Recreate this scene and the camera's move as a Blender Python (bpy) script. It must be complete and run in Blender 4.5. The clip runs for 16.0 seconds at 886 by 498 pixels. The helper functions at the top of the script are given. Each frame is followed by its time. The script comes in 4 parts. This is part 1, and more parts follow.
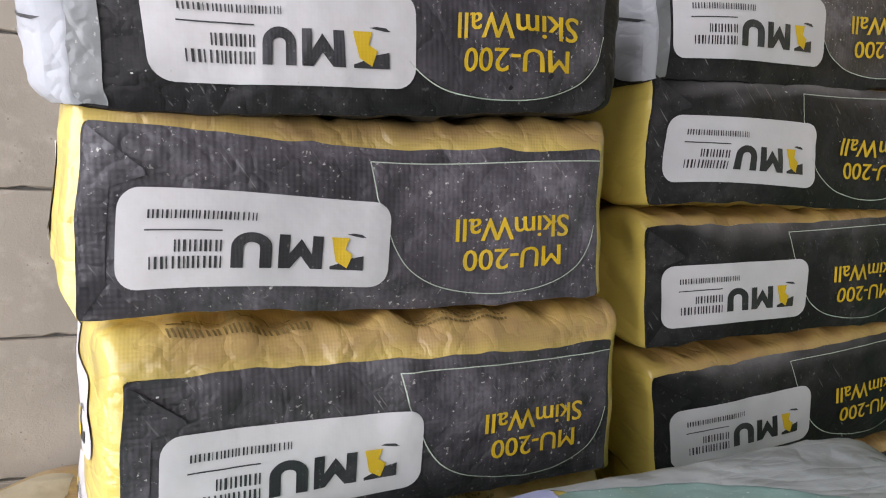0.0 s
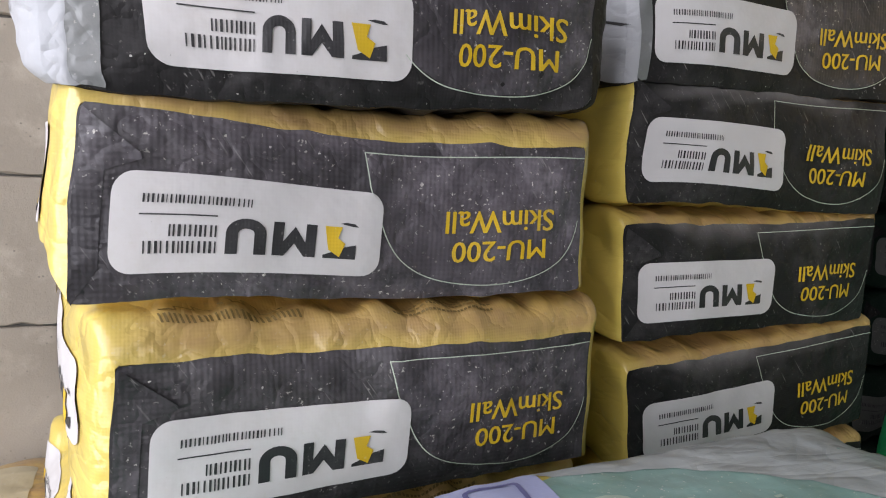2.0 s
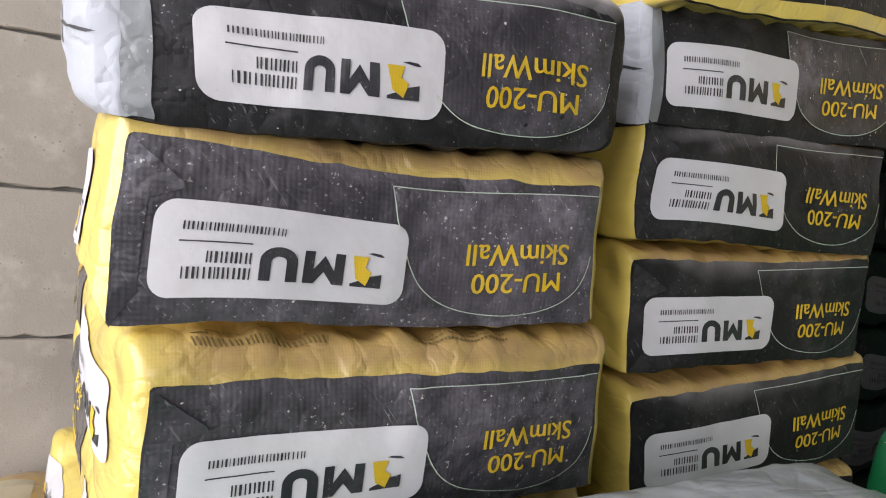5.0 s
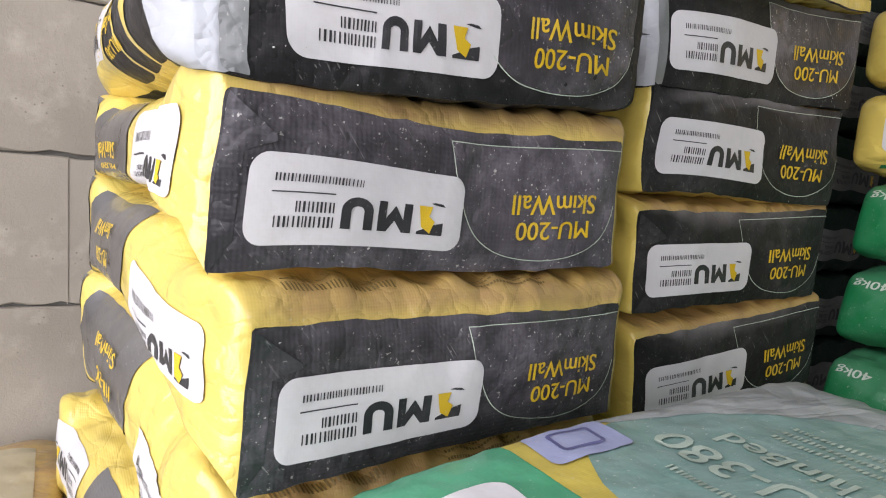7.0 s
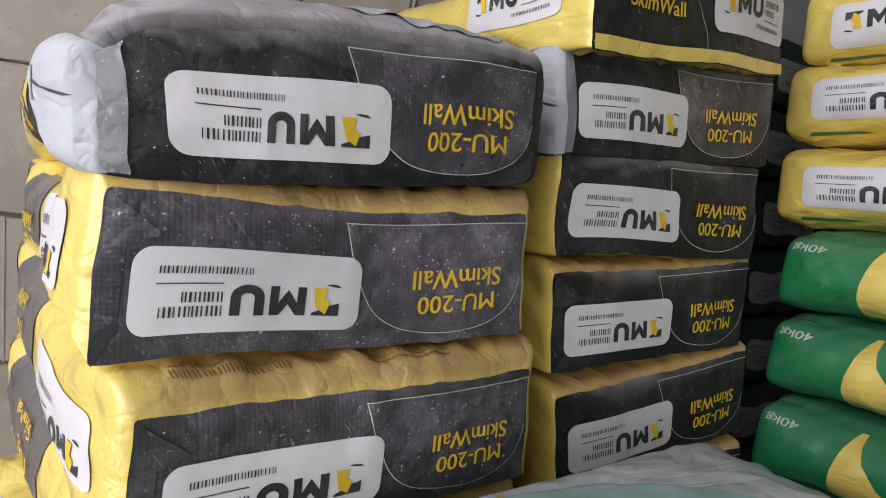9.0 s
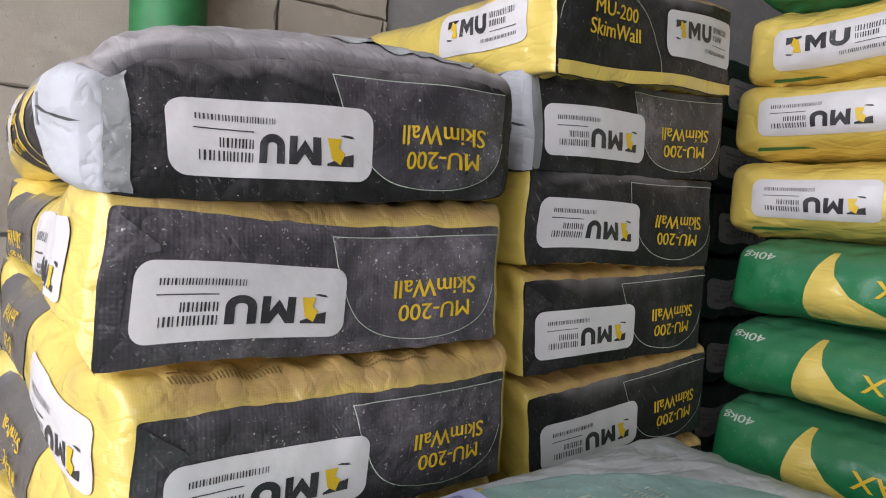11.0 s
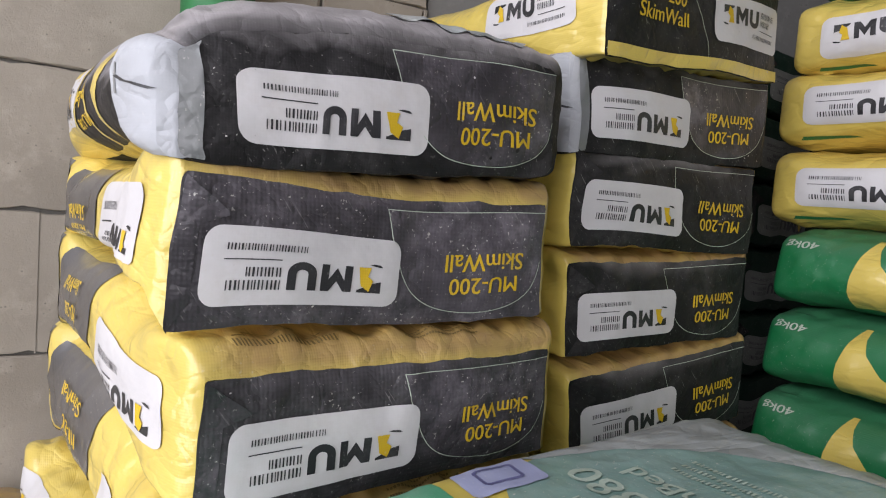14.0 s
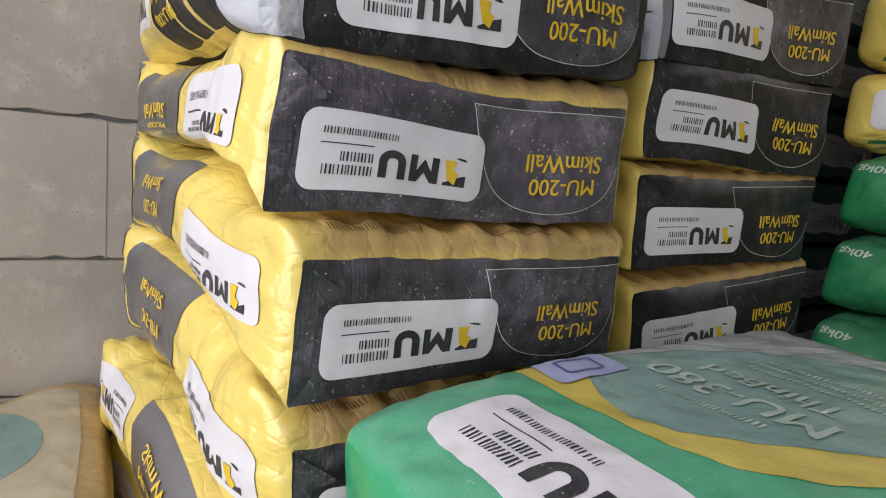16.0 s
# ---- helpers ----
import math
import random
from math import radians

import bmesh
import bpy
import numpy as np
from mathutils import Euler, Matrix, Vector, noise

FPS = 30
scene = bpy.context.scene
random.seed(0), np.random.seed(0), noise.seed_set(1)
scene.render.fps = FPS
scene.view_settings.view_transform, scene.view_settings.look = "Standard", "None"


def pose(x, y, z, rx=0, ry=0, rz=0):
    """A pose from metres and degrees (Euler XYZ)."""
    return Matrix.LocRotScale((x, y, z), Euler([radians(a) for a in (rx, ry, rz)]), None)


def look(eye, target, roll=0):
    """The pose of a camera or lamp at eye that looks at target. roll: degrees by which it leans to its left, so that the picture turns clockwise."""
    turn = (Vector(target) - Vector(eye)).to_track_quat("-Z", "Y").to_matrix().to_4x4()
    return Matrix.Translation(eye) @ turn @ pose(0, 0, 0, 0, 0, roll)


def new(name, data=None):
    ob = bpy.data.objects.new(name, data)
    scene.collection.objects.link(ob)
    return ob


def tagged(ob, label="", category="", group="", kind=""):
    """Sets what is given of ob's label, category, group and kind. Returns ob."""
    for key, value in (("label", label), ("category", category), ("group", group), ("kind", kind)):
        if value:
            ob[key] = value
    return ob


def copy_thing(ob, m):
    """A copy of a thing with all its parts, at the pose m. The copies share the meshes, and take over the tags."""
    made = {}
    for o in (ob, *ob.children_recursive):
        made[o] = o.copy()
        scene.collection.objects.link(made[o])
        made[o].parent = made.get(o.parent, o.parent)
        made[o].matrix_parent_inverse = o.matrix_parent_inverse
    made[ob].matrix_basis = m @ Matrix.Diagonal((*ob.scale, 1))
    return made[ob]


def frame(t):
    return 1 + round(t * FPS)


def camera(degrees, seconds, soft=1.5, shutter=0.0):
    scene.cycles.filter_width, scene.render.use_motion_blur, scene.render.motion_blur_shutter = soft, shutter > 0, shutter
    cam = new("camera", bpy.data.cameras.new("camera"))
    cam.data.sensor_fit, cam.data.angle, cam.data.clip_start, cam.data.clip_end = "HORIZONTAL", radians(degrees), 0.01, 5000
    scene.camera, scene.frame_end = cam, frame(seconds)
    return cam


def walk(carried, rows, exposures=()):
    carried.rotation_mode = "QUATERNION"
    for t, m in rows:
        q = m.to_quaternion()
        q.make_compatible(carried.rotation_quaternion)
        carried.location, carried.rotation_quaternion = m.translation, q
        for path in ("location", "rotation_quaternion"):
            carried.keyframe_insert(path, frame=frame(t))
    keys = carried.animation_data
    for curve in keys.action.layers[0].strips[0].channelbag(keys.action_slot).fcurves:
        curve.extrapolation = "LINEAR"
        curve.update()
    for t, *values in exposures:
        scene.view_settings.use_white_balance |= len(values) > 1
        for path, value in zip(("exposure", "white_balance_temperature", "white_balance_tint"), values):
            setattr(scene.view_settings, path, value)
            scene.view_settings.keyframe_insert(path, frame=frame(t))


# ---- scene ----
cam = camera(70.8, 16.0, soft=1.1)
PATH = [
    (0, (0.064, 0.028, 1.282), (0.687, 1.912, 1.032), 1.8),
    (0.5, (0.059, 0.022, 1.285), (0.733, 1.89, 1.047), 2.7),
    (1, (0.051, 0.026, 1.281), (0.749, 1.885, 1.042), 3.1),
    (1.5, (0.047, 0.026, 1.28), (0.773, 1.872, 1.025), 3.8),
    (2, (0.046, 0.025, 1.277), (0.773, 1.872, 1.03), 3.3),
    (2.5, (0.045, 0.023, 1.279), (0.772, 1.871, 1.037), 3.1),
    (3, (0.041, 0.027, 1.276), (0.731, 1.886, 1.02), 3.6),
    (3.5, (0.042, 0.028, 1.272), (0.735, 1.887, 1.021), 3.6),
    (4, (0.032, 0.02, 1.286), (0.747, 1.878, 1.088), 4.6),
    (6.5, (-0.032, 0.021, 1.283), (0.861, 1.798, 1.071), 4.3),
    (7, (-0.075, 0.022, 1.268), (0.886, 1.756, 1.004), 4.8),
    (7.5, (-0.086, 0.016, 1.265), (0.8, 1.791, 1.004), 4.3),
    (8, (-0.049, -0.005, 1.307), (0.845, 1.775, 1.125), 4.8),
    (8.5, (-0.038, -0.008, 1.314), (0.897, 1.751, 1.14), 3.8),
    (9, (-0.025, -0.015, 1.315), (0.976, 1.705, 1.129), 4.3),
    (11.5, (-0.07, -0.044, 1.314), (1.016, 1.631, 1.196), 3.5),
    (12, (-0.094, -0.037, 1.306), (0.87, 1.71, 1.179), 3.5),
    (12.5, (-0.109, -0.03, 1.302), (0.711, 1.788, 1.148), 2.9),
    (13, (-0.113, -0.025, 1.295), (0.649, 1.816, 1.122), 2.9),
    (13.5, (-0.086, -0.027, 1.291), (0.834, 1.74, 1.107), 3.9),
    (14, (-0.076, -0.04, 1.294), (0.949, 1.671, 1.149), 4.5),
    (14.5, (-0.084, -0.049, 1.285), (0.95, 1.65, 1.07), 5.2),
    (15, (-0.087, -0.05, 1.281), (0.933, 1.655, 1.051), 4.5),
    (15.5, (-0.096, -0.041, 1.275), (0.893, 1.678, 1.017), 4.6),
    (16, (-0.117, -0.026, 1.25), (0.839, 1.7, 0.925), 5.8),
]
EXPOSURES = [(0.0, 0.20), (2.5, 0.10), (3.5, 0.22), (4.0, 0.20), (6.5, 0.28), (7.0, 0.28), (7.5, -0.12), (8.0, -0.12), (9.0, -0.08), (11.5, 0.02), (12.5, -0.02), (13.0, -0.12), (13.5, -0.12), (14.5, -0.06), (15.5, -0.10), (16.0, -0.18)]
walk(cam, [(t, look(eye, target, roll)) for t, eye, target, roll in PATH], EXPOSURES)

# ---- light ----
FLOOR = 0.06
world = bpy.data.worlds.new("world")
scene.world = world
world.use_nodes = True
_sky = world.node_tree.nodes.new("ShaderNodeTexSky")
_sky.sky_type, _sky.sun_disc = "NISHITA", False
_sky.sun_elevation, _sky.sun_rotation = radians(50), radians(250)
world.node_tree.links.new(_sky.outputs[0], world.node_tree.nodes["Background"].inputs[0])
world.node_tree.nodes["Background"].inputs[1].default_value = 0.05


def area_lamp(name, eye, target, sx, sy, watts, colour):
    data = bpy.data.lights.new(name, "AREA")
    data.shape, data.size, data.size_y, data.energy, data.color = "RECTANGLE", sx, sy, watts, colour
    ob = new(name, data)
    ob.matrix_world = look(eye, target)
    return ob


# daylight that comes in through the wide doorway on the left
area_lamp("doorway_daylight", (-1.12, -0.14, 1.65), (0.3, 0.1, 1.2), 1.7, 2.2, 55, (0.912, 0.911, 1.0))
# unseen fill lamp, added to brighten the front faces of the sacks
area_lamp("front_opening_daylight", (-0.7, -2.75, 1.9), (0.2, 0.5, 1.2), 1.6, 1.8, 25, (1.0, 0.935, 0.99))


# ---- materials ----
def material(name):
    m = bpy.data.materials.new(name)
    m.use_nodes = True
    nt = m.node_tree
    return m, nt, nt.nodes["Principled BSDF"]


def node(nt, kind, **values):
    n = nt.nodes.new(kind)
    for key, value in values.items():
        n.inputs[key].default_value = value
    return n


def ramp(nt, src, a, b, ca=(0, 0, 0, 1), cb=(1, 1, 1, 1)):
    r = nt.nodes.new("ShaderNodeValToRGB")
    r.color_ramp.elements[0].position, r.color_ramp.elements[1].position = a, b
    r.color_ramp.elements[0].color, r.color_ramp.elements[1].color = ca, cb
    nt.links.new(src, r.inputs[0])
    return r.outputs[0]


def mix(nt, fac, a, b):
    m = nt.nodes.new("ShaderNodeMix")
    m.data_type = "RGBA"
    for socket, value in ((m.inputs[0], fac), (m.inputs[6], a), (m.inputs[7], b)):
        if isinstance(value, (int, float)):
            socket.default_value = value
        elif isinstance(value, tuple):
            socket.default_value = (*value[:3], 1)
        else:
            nt.links.new(value, socket)
    return m.outputs[2]


def spot(nt, scale=1.0):
    """Object coordinates shifted by the object's own random number."""
    tc, info = nt.nodes.new("ShaderNodeTexCoord"), nt.nodes.new("ShaderNodeObjectInfo")
    add = nt.nodes.new("ShaderNodeVectorMath")
    add.operation = "MULTIPLY_ADD"
    add.inputs[1].default_value = (scale,) * 3
    nt.links.new(tc.outputs["Object"], add.inputs[0])
    comb = nt.nodes.new("ShaderNodeVectorMath")
    comb.operation = "SCALE"
    comb.inputs[0].default_value = (31.0, 17.0, 23.0)
    nt.links.new(info.outputs["Random"], comb.inputs["Scale"])
    nt.links.new(comb.outputs[0], add.inputs[2])
    return add.outputs[0]


def noise_tex(nt, vec, scale, detail=4.0, rough=0.55):
    n = node(nt, "ShaderNodeTexNoise", Scale=scale, Detail=detail, Roughness=rough)
    nt.links.new(vec, n.inputs["Vector"])
    return n.outputs[0]


def noise_tex_vec(nt, vec, scale):
    n = node(nt, "ShaderNodeTexNoise", Scale=scale, Detail=2.0)
    nt.links.new(vec, n.inputs["Vector"])
    return n.outputs["Color"]


def film(name, colour, rough=0.38, dust=0.5, dust_sheen=0.0, dust_sheen_colour=(0.42, 0.38, 0.33), weave=0.07, spec=0.5, coat=0.0, crease=0.22, pitch=150.0, scratch=0.0, tone=0.85, wrinkle=0.0, reach=0.0):
    """Printed woven-plastic film: tone changes, powder dust, white specks, fine weave and crumple."""
    m, nt, p = material(name)
    at = spot(nt)
    broad = noise_tex(nt, at, 9.0, 3)
    fine = noise_tex(nt, at, 60.0, 6, 0.7)
    speck = noise_tex(nt, at, 330.0, 3, 0.6)
    base = mix(nt, ramp(nt, broad, 0.3, 0.7), tuple(c * tone for c in colour), colour)
    film_dust = nt.nodes.new("ShaderNodeMath")
    film_dust.operation = "MULTIPLY"
    nt.links.new(ramp(nt, broad, 0.38, 0.72), film_dust.inputs[0])
    nt.links.new(ramp(nt, fine, 0.4, 0.75, (0.1, 0.1, 0.1, 1)), film_dust.inputs[1])
    amount = nt.nodes.new("ShaderNodeMath")
    amount.operation = "MULTIPLY"
    nt.links.new(film_dust.outputs[0], amount.inputs[0])
    amount.inputs[1].default_value = dust
    base = mix(nt, amount.outputs[0], base, dust_sheen_colour)
    if dust_sheen:
        # tone for upward faces: dust, with sheen and overhang shade painted in
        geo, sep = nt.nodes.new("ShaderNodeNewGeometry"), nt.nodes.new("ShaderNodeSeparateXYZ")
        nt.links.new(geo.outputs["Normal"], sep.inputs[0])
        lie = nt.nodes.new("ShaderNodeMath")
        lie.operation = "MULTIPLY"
        nt.links.new(ramp(nt, sep.outputs["Z"], *((0.05, 0.35) if reach else (0.15, 0.75)), (0, 0, 0, 1), (dust_sheen, dust_sheen, dust_sheen, 1)), lie.inputs[0])
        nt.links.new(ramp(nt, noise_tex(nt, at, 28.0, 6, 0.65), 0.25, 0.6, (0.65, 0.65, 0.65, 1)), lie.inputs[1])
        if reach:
            # dust and overhang shade on the front shoulder, none along the outer long side
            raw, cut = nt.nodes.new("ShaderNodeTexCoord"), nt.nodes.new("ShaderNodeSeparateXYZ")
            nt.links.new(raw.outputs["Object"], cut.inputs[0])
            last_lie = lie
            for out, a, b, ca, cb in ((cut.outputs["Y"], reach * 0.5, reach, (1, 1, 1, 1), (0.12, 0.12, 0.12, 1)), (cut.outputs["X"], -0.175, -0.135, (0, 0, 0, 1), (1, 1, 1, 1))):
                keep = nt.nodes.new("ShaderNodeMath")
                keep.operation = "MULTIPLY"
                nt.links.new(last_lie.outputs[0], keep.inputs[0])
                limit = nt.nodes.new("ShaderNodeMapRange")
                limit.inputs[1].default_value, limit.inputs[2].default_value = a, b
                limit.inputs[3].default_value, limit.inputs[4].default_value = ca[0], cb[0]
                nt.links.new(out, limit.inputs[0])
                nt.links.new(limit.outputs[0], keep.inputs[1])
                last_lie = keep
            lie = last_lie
        base = mix(nt, lie.outputs[0], base, dust_sheen_colour)
    flecks = nt.nodes.new("ShaderNodeMath")
    flecks.operation = "MULTIPLY"
    nt.links.new(ramp(nt, speck, 0.645, 0.70), flecks.inputs[0])
    nt.links.new(ramp(nt, broad, 0.36, 0.58), flecks.inputs[1])
    some = nt.nodes.new("ShaderNodeMath")
    some.operation = "MULTIPLY"
    nt.links.new(flecks.outputs[0], some.inputs[0])
    some.inputs[1].default_value = min(1.0, dust * 1.1)
    base = mix(nt, some.outputs[0], base, (0.6, 0.57, 0.52))
    if scratch:
        far = nt.nodes.new("ShaderNodeVectorMath")
        far.operation = "MULTIPLY"
        far.inputs[1].default_value = (420.0, 420.0, 16.0)
        turn = node(nt, "ShaderNodeVectorRotate", Angle=0.6)
        turn.inputs["Axis"].default_value = (0.2, 1.0, 0.1)
        nt.links.new(at, turn.inputs["Vector"])
        nt.links.new(turn.outputs[0], far.inputs[0])
        lines = nt.nodes.new("ShaderNodeMath")
        lines.operation = "MULTIPLY"
        nt.links.new(ramp(nt, noise_tex(nt, far.outputs[0], 1.0, 2), 0.66, 0.72, (0, 0, 0, 1), (scratch, scratch, scratch, 1)), lines.inputs[0])
        nt.links.new(ramp(nt, noise_tex(nt, at, 14.0, 3), 0.5, 0.65), lines.inputs[1])
        base = mix(nt, lines.outputs[0], base, (0.45, 0.43, 0.41))
    nt.links.new(base, p.inputs["Base Color"])
    p.inputs["Coat Weight"].default_value, p.inputs["Coat Roughness"].default_value = coat, 0.22
    rough_out = nt.nodes.new("ShaderNodeMapRange")
    rough_out.inputs[3].default_value, rough_out.inputs[4].default_value = rough - 0.08, min(1, rough + 0.28)
    nt.links.new(fine, rough_out.inputs[0])
    nt.links.new(rough_out.outputs[0], p.inputs["Roughness"])
    p.inputs["Specular IOR Level"].default_value = spec
    # weave: two crossed fine wave patterns, and soft crumple
    crumple = noise_tex(nt, at, 38.0, 3, 0.5)
    b1 = node(nt, "ShaderNodeBump", Strength=0.35, Distance=0.004)
    nt.links.new(crumple, b1.inputs["Height"])
    fold = nt.nodes.new("ShaderNodeTexVoronoi")
    fold.feature = "SMOOTH_F1"
    fold.inputs["Scale"].default_value, fold.inputs["Smoothness"].default_value = 24.0, 0.35
    bent = mix(nt, 0.08, at, noise_tex_vec(nt, at, 12.0))
    nt.links.new(bent, fold.inputs["Vector"])
    bf = node(nt, "ShaderNodeBump", Strength=crease, Distance=0.010)
    nt.links.new(fold.outputs["Distance"], bf.inputs["Height"])
    nt.links.new(b1.outputs[0], bf.inputs["Normal"])
    nt.links.new(bf.outputs[0], p.inputs["Coat Normal"])
    last = bf
    if wrinkle:
        # sharp little folds that run along the sack and fan out at its corners
        for scale, angle in (((44.0, 7.0, 44.0), 0.25), ((34.0, 9.0, 34.0), -0.5)):
            turn = node(nt, "ShaderNodeVectorRotate", Angle=angle)
            turn.inputs["Axis"].default_value = (0.5, 0.0, 0.85)
            nt.links.new(at, turn.inputs["Vector"])
            far = nt.nodes.new("ShaderNodeVectorMath")
            far.operation = "MULTIPLY"
            far.inputs[1].default_value = scale
            nt.links.new(turn.outputs[0], far.inputs[0])
            off = nt.nodes.new("ShaderNodeMath")
            off.operation = "SUBTRACT"
            off.inputs[1].default_value = 0.5
            nt.links.new(noise_tex(nt, far.outputs[0], 1.0, 2, 0.4), off.inputs[0])
            ridge = nt.nodes.new("ShaderNodeMath")
            ridge.operation = "ABSOLUTE"
            nt.links.new(off.outputs[0], ridge.inputs[0])
            bw = node(nt, "ShaderNodeBump", Strength=wrinkle, Distance=0.006)
            nt.links.new(ramp(nt, ridge.outputs[0], 0.0, 0.05), bw.inputs["Height"])
            nt.links.new(last.outputs[0], bw.inputs["Normal"])
            last = bw
        nt.links.new(last.outputs[0], p.inputs["Coat Normal"])
    for direction in ("X", "Z"):
        w = node(nt, "ShaderNodeTexWave", Scale=pitch, Distortion=0.8)
        w.bands_direction = direction
        nt.links.new(at, w.inputs["Vector"])
        b = node(nt, "ShaderNodeBump", Strength=weave, Distance=0.0006)
        nt.links.new(w.outputs["Fac"], b.inputs["Height"])
        nt.links.new(last.outputs[0], b.inputs["Normal"])
        last = b
    nt.links.new(last.outputs[0], p.inputs["Normal"])
    return m


# Browner upward tone mixes dust with shade from the sack above.
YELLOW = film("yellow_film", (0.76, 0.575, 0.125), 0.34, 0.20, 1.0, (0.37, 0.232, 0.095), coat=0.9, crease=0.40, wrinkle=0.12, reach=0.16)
# Upward faces are paled to stand for the film's sheen on sack tops.
DARK = film("charcoal_film", (0.013, 0.012, 0.0125), 0.44, 0.16, 0.9, (0.40, 0.37, 0.37), weave=0.05, coat=0.08, crease=0.2, scratch=0.45, spec=0.25, wrinkle=0.10)
# Same film as charcoal_film, paled for the brighter front stack, plus real powder.
LIT_POWDERED = film("lit_powdered_charcoal_film", (0.034, 0.0295, 0.034), 0.40, 0.90, 0.55, (0.31, 0.272, 0.305), weave=0.16, pitch=92.0, coat=0.35, crease=0.28, scratch=0.45, wrinkle=0.10)
# Darker base and less dust, for the lower panels.
DARKER_POWDERED = film("darker_powdered_charcoal_film", (0.022, 0.0195, 0.0215), 0.40, 0.5, 0.5, (0.29, 0.26, 0.285), weave=0.16, pitch=92.0, coat=0.3, crease=0.28, scratch=0.4, wrinkle=0.10)
# Charcoal print greyed to hold the reflected glare at the side's back end.
GLARE_GREY = film("glare_grey_film", (0.060, 0.058, 0.060), 0.36, 0.5, 0.4, (0.30, 0.29, 0.28), coat=1.0)
# Paler mauve tone holds the reflection on one half of the end panel.
PANEL_SHEEN = film("panel_sheen_charcoal_film", (0.062, 0.053, 0.062), 0.38, 0.95, 0.5, (0.32, 0.282, 0.315), weave=0.16, pitch=92.0, coat=0.35, crease=0.28, scratch=0.45, wrinkle=0.10)
# Base colour paled for the sheen along the sack sides.
SIDE_DARK = film("sheen_paled_charcoal_film", (0.062, 0.058, 0.060), 0.36, 0.4, 0.3, (0.30, 0.29, 0.28), coat=1.0)
# One green film: darkened for the dim far stack, brighter for the front sack.
DIM_GREEN = film("dim_green_film", (0.006, 0.17, 0.052), 0.34, 0.3, 0.2, (0.18, 0.30, 0.22), coat=0.4)
LIT_GREEN = film("lit_green_film", (0.007, 0.31, 0.125), 0.30, 0.3, 0.3, (0.25, 0.40, 0.32), coat=0.6)
# Near-black green: the shade of the gap is put into the film.
GAP_DARK = film("gap_shade_green_film", (0.008, 0.024, 0.015), 0.55, 0.1, 0.0, (0.06, 0.07, 0.06), spec=0.2)
# Pale greyish sheen is mixed into the teal along with dust.
TEAL = film("dusty_sheen_teal_film", (0.082, 0.245, 0.195), 0.30, 0.7, 0.5, (0.31, 0.38, 0.36), coat=0.6)
WHITE = film("white_print", (0.66, 0.635, 0.635), 0.36, 0.35, 0.0, (0.50, 0.44, 0.38), weave=0.015, coat=0.25, crease=0.12)
PAPER = film("white_paper", (0.43, 0.435, 0.455), 0.5, 0.4, 0.0, (0.45, 0.44, 0.43), weave=0.03, crease=0.6, wrinkle=0.14)
HAZE = film("dusty_clear_film", (0.35, 0.37, 0.365), 0.36, 0.6, 0.0, (0.55, 0.54, 0.50), weave=0.05, coat=0.5, crease=0.4, wrinkle=0.10)
INK = film("black_ink", (0.022, 0.021, 0.024), 0.4, 0.3, 0.0, (0.25, 0.24, 0.23), weave=0.1, coat=0.2, crease=0.12)
YINK = film("yellow_ink", (0.72, 0.47, 0.015), 0.4, 0.35, 0.0, (0.35, 0.30, 0.2), weave=0.1, crease=0.12)
OLIVE = film("brown_ink", (0.16, 0.105, 0.03), 0.45, 0.3, 0.0, (0.40, 0.30, 0.17), weave=0.1)
LILAC = film("lilac_print", (0.33, 0.35, 0.52), 0.4, 0.3, 0.0, (0.5, 0.5, 0.52), weave=0.1)
LILAC_INK = film("violet_ink", (0.12, 0.12, 0.26), 0.4, 0.3, 0.0, (0.3, 0.3, 0.36), weave=0.1)
TAN = film("dusty_tan_film", (0.46, 0.38, 0.22), 0.4, 0.6, 0.3, (0.50, 0.45, 0.36), weave=0.05, coat=0.3, crease=0.35)
# White emblem box greyed for the shade deep in the gap.
SHADED_PRINT = film("gap_shade_print", (0.17, 0.17, 0.16), 0.6, 0.6, 0.0, (0.10, 0.10, 0.095), weave=0.1)
SUNNY = film("dusty_yellow_print", (0.58, 0.45, 0.085), 0.36, 0.5, 0.0, (0.45, 0.42, 0.30), coat=0.4)
WORN = film("worn_pale_print", (0.38, 0.45, 0.37), 0.4, 0.6, 0.0, (0.30, 0.38, 0.35), weave=0.1)
STRIP = film("grey_clear_film", (0.20, 0.205, 0.205), 0.34, 0.6, 0.0, (0.42, 0.42, 0.40), weave=0.02, coat=0.6, crease=0.5, wrinkle=0.12)
POWDER = film("dried_powder", (0.50, 0.48, 0.46), 0.8, 0.2, 0.0, (0.4, 0.38, 0.36), weave=0.0)
PALE = film("pale_print", (0.50, 0.56, 0.46), 0.4, 0.3, 0.0, (0.5, 0.5, 0.45), weave=0.1)


